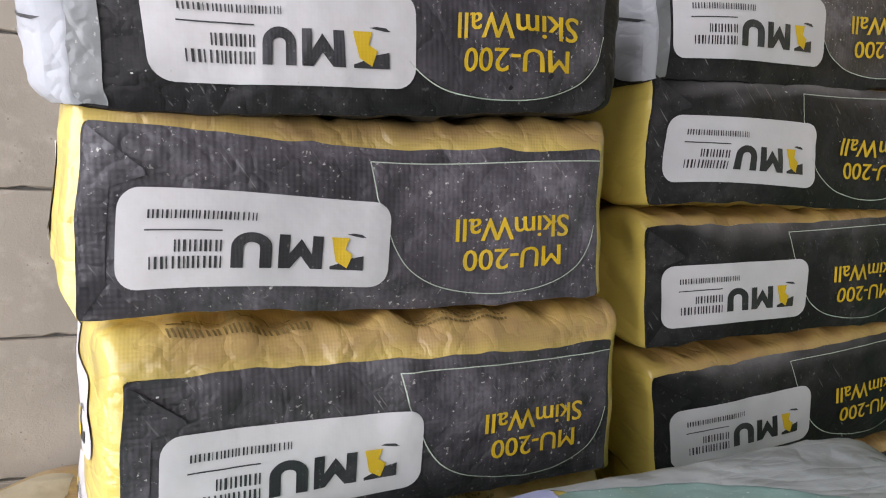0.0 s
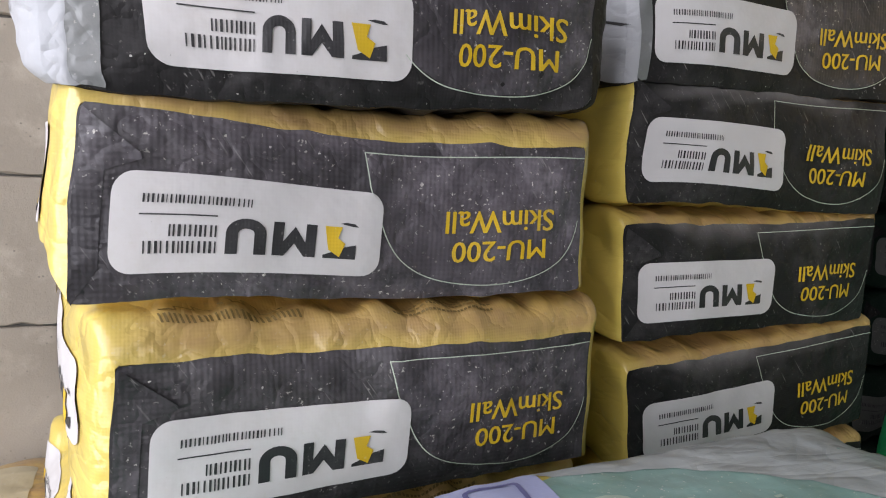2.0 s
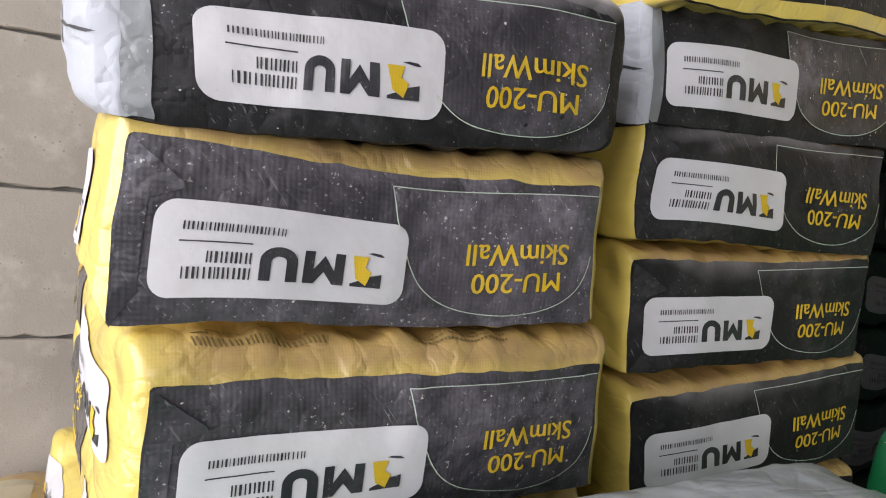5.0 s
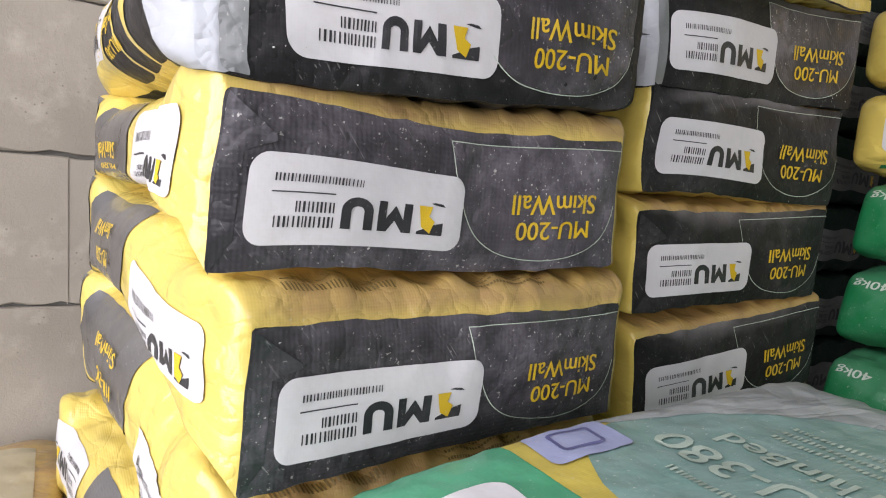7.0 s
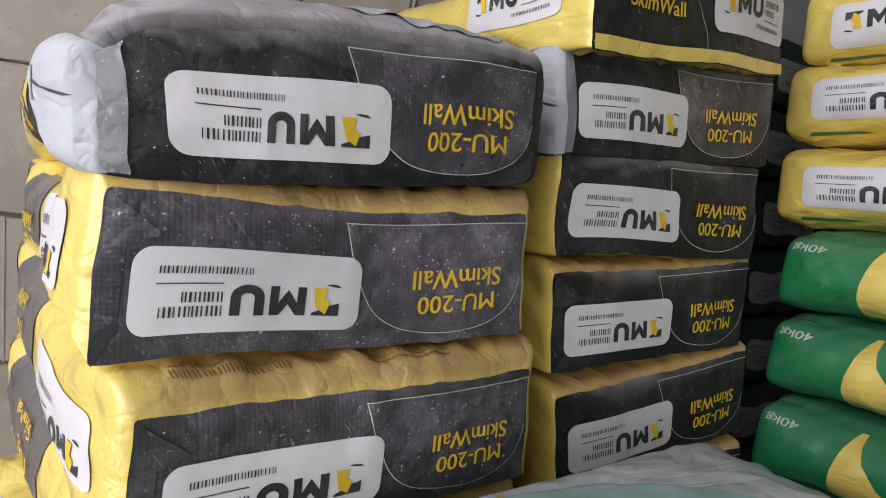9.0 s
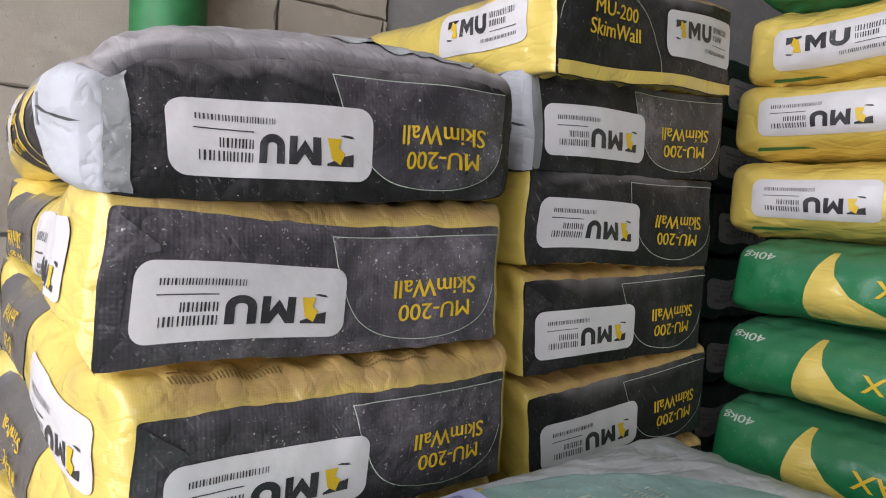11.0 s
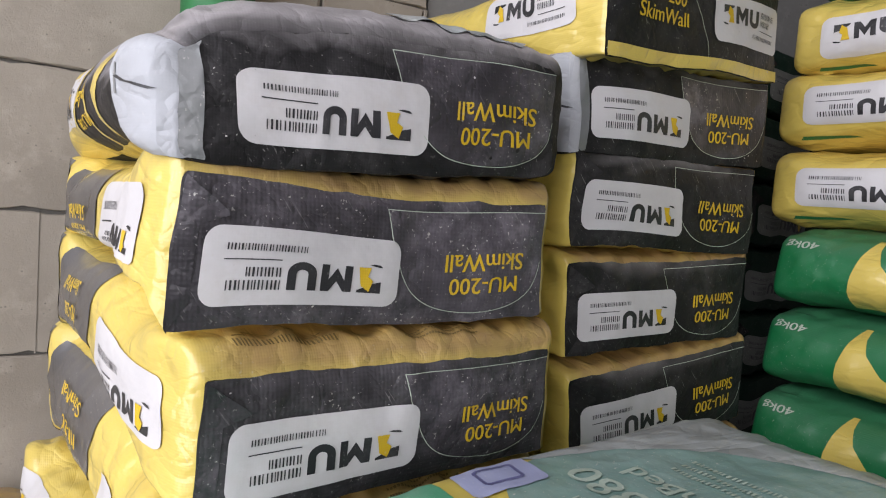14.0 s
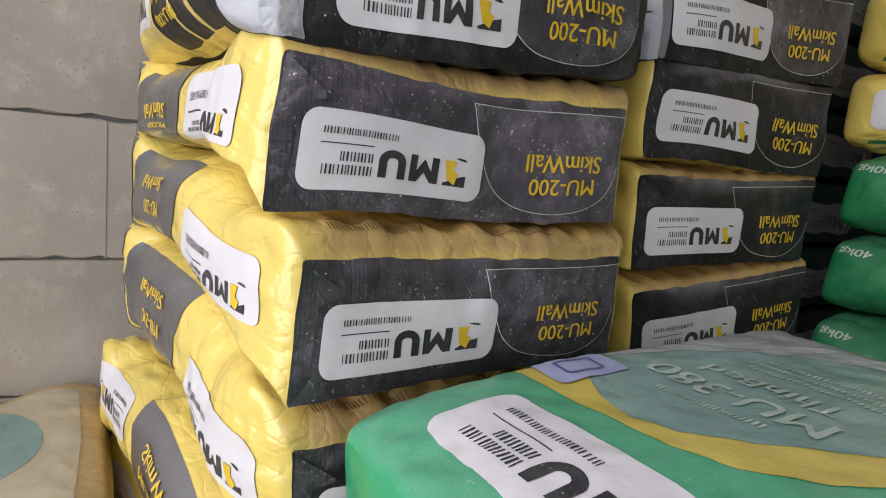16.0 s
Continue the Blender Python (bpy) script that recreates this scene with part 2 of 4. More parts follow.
def rough_stone(name, colour, dark, grain=90.0, depth=0.004, pits=0.6):
    m, nt, p = material(name)
    at = spot(nt)
    broad, mid, fine = noise_tex(nt, at, 4.0, 5), noise_tex(nt, at, 22.0, 5, 0.6), noise_tex(nt, at, grain * 3, 4, 0.7)
    base = mix(nt, ramp(nt, broad, 0.3, 0.7), dark, colour)
    base = mix(nt, ramp(nt, mid, 0.52, 0.8), base, tuple(c * 1.12 for c in colour))
    vor = node(nt, "ShaderNodeTexVoronoi", Scale=grain)
    nt.links.new(at, vor.inputs["Vector"])
    hole = ramp(nt, vor.outputs["Distance"], 0.08, 0.20, (1, 1, 1, 1), (0, 0, 0, 1))
    gate = nt.nodes.new("ShaderNodeMath")
    gate.operation = "MULTIPLY"
    nt.links.new(hole, gate.inputs[0])
    nt.links.new(ramp(nt, mid, 0.5, 0.62, (0, 0, 0, 1), (pits, pits, pits, 1)), gate.inputs[1])
    base = mix(nt, gate.outputs[0], base, tuple(c * 0.45 for c in dark))
    nt.links.new(base, p.inputs["Base Color"])
    p.inputs["Roughness"].default_value = 0.9
    b = node(nt, "ShaderNodeBump", Strength=0.5, Distance=depth * 0.4)
    nt.links.new(fine, b.inputs["Height"])
    b2 = node(nt, "ShaderNodeBump", Strength=0.4, Distance=depth)
    nt.links.new(mid, b2.inputs["Height"])
    nt.links.new(b.outputs[0], b2.inputs["Normal"])
    nt.links.new(b2.outputs[0], p.inputs["Normal"])
    return m


BLOCK = rough_stone("aerated_concrete", (0.372, 0.325, 0.266), (0.265, 0.229, 0.184), 110.0, 0.004, 0.7)
GROOVE = rough_stone("tight_joint", (0.34, 0.30, 0.25), (0.25, 0.217, 0.176), 150)
MORTAR = rough_stone("dark_joint", (0.16, 0.15, 0.13), (0.10, 0.095, 0.085), 150)
CONCRETE = rough_stone("floor_concrete", (0.20, 0.19, 0.18), (0.14, 0.135, 0.13), 60)
RENDER = rough_stone("cement_render", (0.26, 0.25, 0.24), (0.20, 0.195, 0.185), 70)
WOOD = rough_stone("pallet_wood", (0.34, 0.24, 0.14), (0.22, 0.15, 0.09), 120, 0.002, 0.1)
PIPE_PAINT, _nt, _p = material("green_pipe_paint")
_nt.links.new(mix(_nt, ramp(_nt, noise_tex(_nt, spot(_nt), 18.0), 0.4, 0.7), (0.015, 0.12, 0.035), (0.03, 0.20, 0.06)), _p.inputs["Base Color"])
_p.inputs["Roughness"].default_value = 0.55


# ---- mesh helpers ----
def link_mesh(name, verts, faces, mat, parent=None, smooth=True):
    me = bpy.data.meshes.new(name)
    me.from_pydata([tuple(map(float, v)) for v in verts], [], [tuple(int(i) for i in f) for f in faces])
    me.materials.append(mat)
    if smooth:
        me.polygons.foreach_set("use_smooth", [True] * len(me.polygons))
    me.update()
    ob = new(name, me)
    if parent:
        ob.parent = parent
    return ob


def part(name, bm, mat, parent=None, label="", smooth=False):
    me = bpy.data.meshes.new(name)
    bm.to_mesh(me)
    bm.free()
    me.materials.append(mat)
    if smooth:
        me.polygons.foreach_set("use_smooth", [True] * len(me.polygons))
    ob = new(name, me)
    if parent:
        ob.parent = parent
    return tagged(ob, label)


def box(bm, x0, x1, y0, y1, z0, z1, bevel=0.0):
    r = bmesh.ops.create_cube(bm, size=1.0, matrix=Matrix.Translation(((x0 + x1) / 2, (y0 + y1) / 2, (z0 + z1) / 2)) @ Matrix.Diagonal((x1 - x0, y1 - y0, z1 - z0, 1)))
    if bevel:
        edges = list({e for v in r["verts"] for e in v.link_edges})
        bmesh.ops.bevel(bm, geom=edges, offset=bevel, segments=2, affect="EDGES")
    return bm


def glyphs(text, size, bold=0.0):
    """Flat triangles of a word in the built-in font: list of (x, y) and faces, left-aligned at the origin, cap height = size."""
    curve = bpy.data.curves.new("word", "FONT")
    curve.body, curve.size, curve.offset, curve.resolution_u = text, size / 0.729, bold, 3
    ob = new("word", curve)
    me = bpy.data.meshes.new_from_object(ob.evaluated_get(bpy.context.evaluated_depsgraph_get()))
    pts = [(v.co.x, v.co.y) for v in me.vertices]
    faces = [tuple(p.vertices) for p in me.polygons]
    bpy.data.objects.remove(ob)
    bpy.data.curves.remove(curve)
    bpy.data.meshes.remove(me)
    return pts, faces


def refine(polys, step):
    """Triangulates flat outlines, or takes given faces, and cuts them along a square grid. Returns points (n, 2) and faces."""
    bm = bmesh.new()
    for pts, faces in polys:
        vs = [bm.verts.new((x, y, 0)) for x, y in pts]
        for f in faces or [range(len(vs))]:
            try:
                bm.faces.new([vs[i] for i in f])
            except ValueError:
                pass
    bm.normal_update()
    bmesh.ops.triangulate(bm, faces=bm.faces[:], ngon_method="EAR_CLIP")
    for axis in (0, 1):
        values = [v.co[axis] for v in bm.verts]
        normal = (1, 0, 0) if axis == 0 else (0, 1, 0)
        for k in range(math.ceil(min(values) / step + 0.01), math.floor(max(values) / step - 0.01) + 1):
            co = (k * step, 0, 0) if axis == 0 else (0, k * step, 0)
            bmesh.ops.bisect_plane(bm, geom=bm.verts[:] + bm.edges[:] + bm.faces[:], dist=1e-6, plane_co=co, plane_no=normal)
    bm.verts.index_update()
    pts = np.array([v.co.xy[:] for v in bm.verts])
    faces = [[v.index for v in f.verts] for f in bm.faces]
    bm.free()
    return pts, faces


def rounded_rect(x0, y0, x1, y1, r, n=6):
    out = []
    for cx, cy, a0 in ((x1 - r, y1 - r, 0), (x0 + r, y1 - r, 90), (x0 + r, y0 + r, 180), (x1 - r, y0 + r, 270)):
        out += [(cx + r * math.cos(radians(a0 + 90 * k / n)), cy + r * math.sin(radians(a0 + 90 * k / n))) for k in range(n + 1)]
    return out


def ribbon(points, width):
    """Quads along a polyline."""
    out = []
    for (x0, y0), (x1, y1) in zip(points, points[1:]):
        d = math.hypot(x1 - x0, y1 - y0) or 1
        nx, ny = -(y1 - y0) / d * width / 2, (x1 - x0) / d * width / 2
        ex, ey = (x1 - x0) / d * width * 0.3, (y1 - y0) / d * width * 0.3
        out.append(([(x0 - ex + nx, y0 - ey + ny), (x0 - ex - nx, y0 - ey - ny), (x1 + ex - nx, y1 + ey - ny), (x1 + ex + nx, y1 + ey + ny)], None))
    return out


# ---- bags ----
class Sack:
    """The skin of a filled sack: length along +y from its front end at y = 0, width along x, z = 0 at the middle of its end panel."""

    def __init__(self, seed, w0=0.166, w1=0.195, h0=0.0535, top=0.066, bottom=0.066, length=0.52, crumple=0.8, square=60.0, mid=3.4, skew=0.0, reach=0.16, rise=0.05, taper=0.0, lean=0.0, pleats=1.0, heave=0.0, ridge=None, under=None):
        self.w0, self.w1, self.h0, self.top, self.bottom, self.length = w0, w1, h0, top, bottom, length
        self.crumple, self.square, self.mid = crumple, square, mid
        self.skew, self.reach, self.rise, self.taper, self.lean, self.pleats = skew, reach, rise, taper, lean, pleats
        self.heave, self.ridge, self.under = heave, ridge, bottom if under is None else under
        r = np.random.RandomState(seed)
        self.low = [(r.normal(size=3) * 2 * math.pi / r.uniform(0.12, 0.30) * 0.6, r.uniform(0, 6.3), r.normal(size=3) * 0.0011) for _ in range(7)]
        self.mids = [(r.normal(size=3) * 2 * math.pi / r.uniform(0.05, 0.10) * 0.6, r.uniform(0, 6.3), r.uniform(0.0002, 0.0007)) for _ in range(9)]
        self.pleat = [(2 * math.pi / r.uniform(0.02, 0.05), r.uniform(0, 6.3), r.uniform(0.4, 1.0), r.uniform(-9, 9)) for _ in range(6)]

    def _ease(self, y, reach):
        d = np.clip(np.minimum(y / reach, (self.length - y) / min(reach, 0.08)), 0, 1)
        return np.sqrt(np.clip(1 - (1 - d) ** 2, 0, 1))

    def _shape(self, y, sx, sz):
        """sx, sz on or inside the unit square."""
        e = self._ease(y, self.rise)
        ew = self._ease(y, self.reach)
        n = self.square + (self.mid - self.square) * np.clip(self._ease(y, 0.12), 0, 1)
        w = self.w0 + (self.w1 - self.w0) * ew
        ht = self.h0 + (self.top - self.h0) * e
        # near its outer long side the sack is thinner underneath and lies higher
        k = np.clip(0.15 - sx, 0, 1)
        outer = k * k * (3 - 2 * k)
        hb = self.h0 + (self.bottom + (self.under - self.bottom) * outer - self.h0) * e
        r = np.maximum(np.abs(sx), np.abs(sz))
        norm = (np.abs(sx) ** n + np.abs(sz) ** n + 1e-12) ** (1 / n)
        f = 1 + (r / norm - 1) * r**10
        x, z = sx * f * w - self.skew * y, sz * f
        x = x + self.lean * sz * np.clip(-sx, 0, 1) ** 2 * np.clip(1 - y / 0.12, 0, 1)
        z = np.where(z > 0, z * ht * (1 - self.taper * np.clip(1 - y / 0.18, 0, 1) * np.clip((1 - sx) / 2, 0, 1) ** 6), z * hb)
        k = np.clip(y / 0.24, 0, 1)
        return np.stack([x, y, z + self.heave * outer * k * k * (3 - 2 * k)], -1)

    def _warp(self, p, out):
        q = p.copy()
        for k, ph, a in self.low:
            q += np.sin(p @ k + ph)[..., None] * a
        m = np.zeros(p.shape[:-1])
        for k, ph, a in self.mids:
            m += a * (1 - 2 * np.abs(np.sin(p @ k + ph + 0.6 * np.sin(p[..., 0] * 40 + ph)))) * self.crumple
        ends = np.minimum(p[..., 1], self.length - p[..., 1])
        near = np.exp(-(((ends - 0.026) / 0.017) ** 2)) * (ends > -0.002)
        run = p[..., 0] * (np.abs(out[..., 2]) > 0.5) + p[..., 2] * (np.abs(out[..., 0]) >= 0.5)
        s = np.zeros(p.shape[:-1])
        for k, ph, a, slant in self.pleat:
            s += np.where(np.abs(out[..., 0]) >= 0.5, 0.10, 1.0) * a * (0.5 - np.abs(np.sin(0.5 * k * run + ph + slant * ends * 4)))
        m = m + s * near * 0.0034 * self.crumple * self.pleats
        return q + out * m[..., None]

    def skin(self, y, sx, sz, lift=0.0):
        y, sx, sz = np.broadcast_arrays(np.asarray(y, float), np.asarray(sx, float), np.asarray(sz, float))
        p = self._shape(y, sx, sz)
        out = np.stack([np.sign(sx) * np.abs(sx) ** 8, np.zeros_like(sx), np.sign(sz) * np.abs(sz) ** 8], -1)
        out = out / np.maximum(np.linalg.norm(out, axis=-1, keepdims=True), 1e-6)
        return self._warp(p, out) + out * lift

    def face(self, u, v, lift=0.0, far=False):
        """The end panel: u, v from -1 to 1."""
        u, v = np.broadcast_arrays(np.asarray(u, float), np.asarray(v, float))
        p = self._shape(np.full(u.shape, self.length if far else 0.0), u, v)
        sign = 1.0 if far else -1.0
        rim = np.clip((1 - u**4) * (1 - v**4), 0, 1)
        p[..., 1] += sign * 0.006 * rim
        if self.ridge is not None and not far:
            # a soft upright crease where the filling sags to both sides
            p[..., 1] -= 0.0030 * np.exp(-np.abs(u - self.ridge - 0.05 * v) / 0.06) * np.clip(0.6 + 0.6 * v, 0, 1)
        out = np.zeros(p.shape)
        out[..., 1] = sign
        edge = np.zeros(p.shape)
        m = np.maximum(np.abs(u), np.abs(v))
        edge[..., 0] = np.where(np.abs(u) >= np.abs(v), np.sign(u), 0)
        edge[..., 2] = np.where(np.abs(v) > np.abs(u), np.sign(v), 0)
        a, b = self._warp(p, edge), self._warp(p, out * 0.6)
        k = np.clip((m - 0.9) / 0.1, 0, 1)[..., None]
        return a * k + b * (1 - k) + out * lift

    # design coordinates in metres: end panel (x, z) from its middle; sides (distance from the front end, height fraction)
    def end_map(self, pts, lift, far=False):
        return self.face(pts[:, 0] / self.w0, pts[:, 1] / self.h0, lift, far)

    def side_map(self, side):
        return lambda pts, lift: self.skin(pts[:, 0], np.full(len(pts), float(side)), pts[:, 1], lift)

    def top_map(self, pts, lift):
        return self.skin(pts[:, 0], pts[:, 1], np.ones(len(pts)), lift)


def square_ring(n):
    """n points round the unit square, anticlockwise, closer together near the corners."""
    out = []
    q = n // 4
    for side in range(4):
        for k in range(q):
            s = -math.cos(math.pi * k / q) * 0.35 + 0.65 * (-1 + 2 * k / q)
            out.append(((s, -1), (1, s), (-s, 1), (-1, -s))[side])
    return np.array(out)


def build_skin(sack, mat, parent, rings=104, around=168, far_mat=None, label=""):
    ring = square_ring(around)
    k = np.linspace(0, 1, rings)
    ys = sack.length * (k - 0.07 * np.sin(2 * math.pi * k))
    verts = sack.skin(ys[:, None], ring[None, :, 0], ring[None, :, 1]).reshape(-1, 3)
    faces = [(a * around + b, a * around + (b + 1) % around, (a + 1) * around + (b + 1) % around, (a + 1) * around + b) for a in range(rings - 1) for b in range(around)]
    ob = link_mesh("body", verts, faces, mat, parent)
    tagged(ob, label)
    build_end(sack, far_mat or mat, parent, "back_panel", True, 24, 12)
    return ob


def build_end(sack, mat, parent, name, far=False, nu=64, nv=26):
    u, v = np.sin(np.linspace(-1, 1, nu) * math.pi / 2) * 0.5 + np.linspace(-1, 1, nu) * 0.5, np.linspace(-1, 1, nv)
    verts = sack.face(u[None, :] + 0 * v[:, None], v[:, None] + 0 * u[None, :], 0.0, far).reshape(-1, 3)
    quad = [(a * nu + b, a * nu + b + 1, (a + 1) * nu + b + 1, (a + 1) * nu + b) for a in range(nv - 1) for b in range(nu - 1)]
    if far:
        quad = [q[::-1] for q in quad]
    return link_mesh(name, verts, quad, mat, parent)


def decal(name, polys, mapper, mat, parent, lift=0.0007, longest=0.007, label="", stretch=(1, 1)):
    """Printed ink or a stuck-on layer that follows the skin. stretch: design units to metres, for the splitting only."""
    scaled = [([(x * stretch[0], y * stretch[1]) for x, y in pts], faces) for pts, faces in polys]
    pts, faces = refine(scaled, longest)
    verts = mapper(pts / np.array(stretch), lift)
    ob = link_mesh(name, verts, faces, mat, parent)
    return tagged(ob, label)


def place(polys, m):
    """Outlines moved by a function of (x, y)."""
    return [([m(x, y) for x, y in pts], faces) for pts, faces in polys]


# The emblem box is 1 wide and 1 high here; drawn upright, u to the right, v up.
def bars(u0, u1, v0, v1, n, gap=0.42):
    """A row of n upright bars of uneven width."""
    rnd = random.Random(n * 7 + int(1000 * (u1 - u0)))
    steps = [rnd.uniform(0.75, 1.25) for _ in range(n)]
    scale, at_u, out = (u1 - u0) / sum(steps), u0, []
    for w in steps:
        wide = w * scale * (1 - gap * rnd.uniform(0.8, 1.2))
        out.append(([(at_u, v0), (at_u + wide, v0), (at_u + wide, v1), (at_u, v1)], None))
        at_u += w * scale
    return out


EMBLEM_WORDS = [bars(0.633, 0.894, 0.675, 0.80, 14, 0.56), bars(0.633, 0.812, 0.51, 0.63, 10, 0.56), bars(0.516, 0.902, 0.215, 0.30, 26, 0.62)]
EMBLEM_RULE = [([(0.633, 0.405), (0.902, 0.405), (0.902, 0.42), (0.633, 0.42)], None)]
EMBLEM_NOTCHED = [([(0.265, 0.43), (0.305, 0.43), (0.305, 0.64), (0.347, 0.47), (0.389, 0.64), (0.389, 0.43), (0.429, 0.43), (0.429, 0.80), (0.385, 0.80), (0.347, 0.66), (0.309, 0.80), (0.265, 0.80)], None)]
_cup = [(0.453, 0.80), (0.453, 0.58)] + [(0.5265 - 0.0735 * math.cos(radians(a)), 0.58 - 0.16 * math.sin(radians(a))) for a in range(15, 180, 15)] + [(0.60, 0.58), (0.60, 0.80), (0.556, 0.80), (0.556, 0.58)]
_cup += [(0.5265 + 0.0295 * math.cos(radians(a)), 0.58 - 0.055 * math.sin(radians(a))) for a in range(30, 180, 30)] + [(0.497, 0.58), (0.497, 0.80)]
EMBLEM_CUP = [(_cup, None)]
EMBLEM_CORNER = [([(0.106, 0.80), (0.235, 0.80), (0.235, 0.765), (0.195, 0.72), (0.15, 0.66), (0.106, 0.63)], None)]
EMBLEM_TAIL = [([(0.10, 0.42), (0.115, 0.385), (0.15, 0.375), (0.175, 0.39), (0.15, 0.405), (0.12, 0.42)], None)]
EMBLEM_YELLOW = [([(0.17, 0.78), (0.215, 0.70), (0.235, 0.43), (0.165, 0.43), (0.18, 0.56), (0.15, 0.62)], None)]


def emblem(parent, mapper, to, stretch=(1, 1), lift=0.0011, box_mat=None, label="white rounded emblem box"):
    """to: function from the unit box to the mapper's coordinates."""
    aspect = 0.35
    rr = [(x, y / aspect) for x, y in rounded_rect(0, 0, 1, aspect, 0.075)]
    decal("emblem_box", place([(rr, None)], to), mapper, box_mat or WHITE, parent, lift, 0.008, label, stretch)
    for name, piece in (("emblem_block", EMBLEM_NOTCHED), ("emblem_block", EMBLEM_CUP), ("emblem_corner", EMBLEM_CORNER), ("emblem_tail", EMBLEM_TAIL), ("emblem_rule", EMBLEM_RULE)):
        decal(name, place(piece, to), mapper, INK, parent, lift + 0.0005, 0.008, "", stretch)
    for piece in EMBLEM_WORDS:
        tagged(decal("emblem_word", place(piece, to), mapper, INK, parent, lift + 0.0005, 0.008, "row of small black bars", stretch), kind="stuff")
    decal("emblem_accent", place(EMBLEM_YELLOW, to), mapper, YINK, parent, lift + 0.0009, 0.008, "yellow emblem accent", stretch)


WORDS = {}


def word(text, size, bold=0.0):
    if (text, size, bold) not in WORDS:
        WORDS[(text, size, bold)] = glyphs(text, size, bold)
    return WORDS[(text, size, bold)]


def lettering(name, text, size, width, to, mapper, mat, parent, lift=0.0013, bold=0.0, stretch=(1, 1), label=""):
    """A word fitted to a width; to: function from metres (x from its left end, y from its base line)."""
    pts, faces = word(text, size, bold)
    x0, x1 = min(p[0] for p in pts), max(p[0] for p in pts)
    k = width / (x1 - x0)
    # three strokes side by side make the heavy weight
    strokes = [([((x - x0) * k + d * size, y) for x, y in pts], faces) for d in (-0.022, 0.0, 0.022)]
    return decal(name, place(strokes, to), mapper, mat, parent, lift, 0.008, label, stretch)


def panel_print(sack, end, flip, shift=0.0, words=True, width=0.153, field=None, box_mat=None):
    """The print on a charcoal end panel: emblem, two words, thin outline. flip: the sack lies upside down."""
    W, H = sack.w0, sack.h0
    s = -1 if flip else 1
    m = sack.end_map
    at = lambda x, y: (s * (x - W), s * (y - H))  # noqa: E731  from the upright panel's lower left corner, in metres
    emblem(end, m, lambda u, v: at(2 * W - 0.174 - shift + width * u, 2 * H - 0.072 + 0.055 * v), box_mat=box_mat)
    if not words:
        return
    inset = 0.0 if flip else 0.020
    lettering("lettering", "MU-200", 0.0150, 0.074, lambda x, y: at(0.033 + inset + x, 2 * H - 0.041 + y), m, YINK, end, label="yellow lettering")
    lettering("lettering", "SkimWall", 0.0160, 0.086, lambda x, y: at(0.027 + inset + x, 2 * H - 0.062 + y), m, YINK, end, label="yellow lettering")
    line = [(2 * W - x * W / 0.166, f * 2 * H) for x, f in ((0.331, 0.08), (0.245, 0.085), (0.159, 0.09), (0.164, 0.3), (0.1765, 0.575), (0.190, 0.745), (0.213, 0.855), (0.2493, 0.91), (0.283, 0.895), (0.3097, 0.795), (0.323, 0.66), (0.329, 0.48))]
    # The outlined area is paled to carry the panel's reflection.
    if field:
        decal("print_field", place([(line, None)], lambda x, y: at(x, y)), m, field, end, 0.0005, 0.008, "paler panel area, reflection put into its colour")
    fine = []
    for k in range(len(line) - 1):
        p0, p1, p2, p3 = (np.array(line[max(0, min(len(line) - 1, i))]) for i in (k - 1, k, k + 1, k + 2))
        for t in np.linspace(0, 1, 6)[:-1]:
            if k < 4:
                fine.append(tuple(p1 + (p2 - p1) * t))
            else:
                fine.append(tuple(0.5 * (2 * p1 + (p2 - p0) * t + (2 * p0 - 5 * p1 + 4 * p2 - p3) * t**2 + (3 * p1 - p0 - 3 * p2 + p3) * t**3)))
    decal("outline", place(ribbon(fine, 0.0007), lambda x, y: at(x, y)), m, PALE, end, 0.0010, 0.008, "thin pale printed outline")


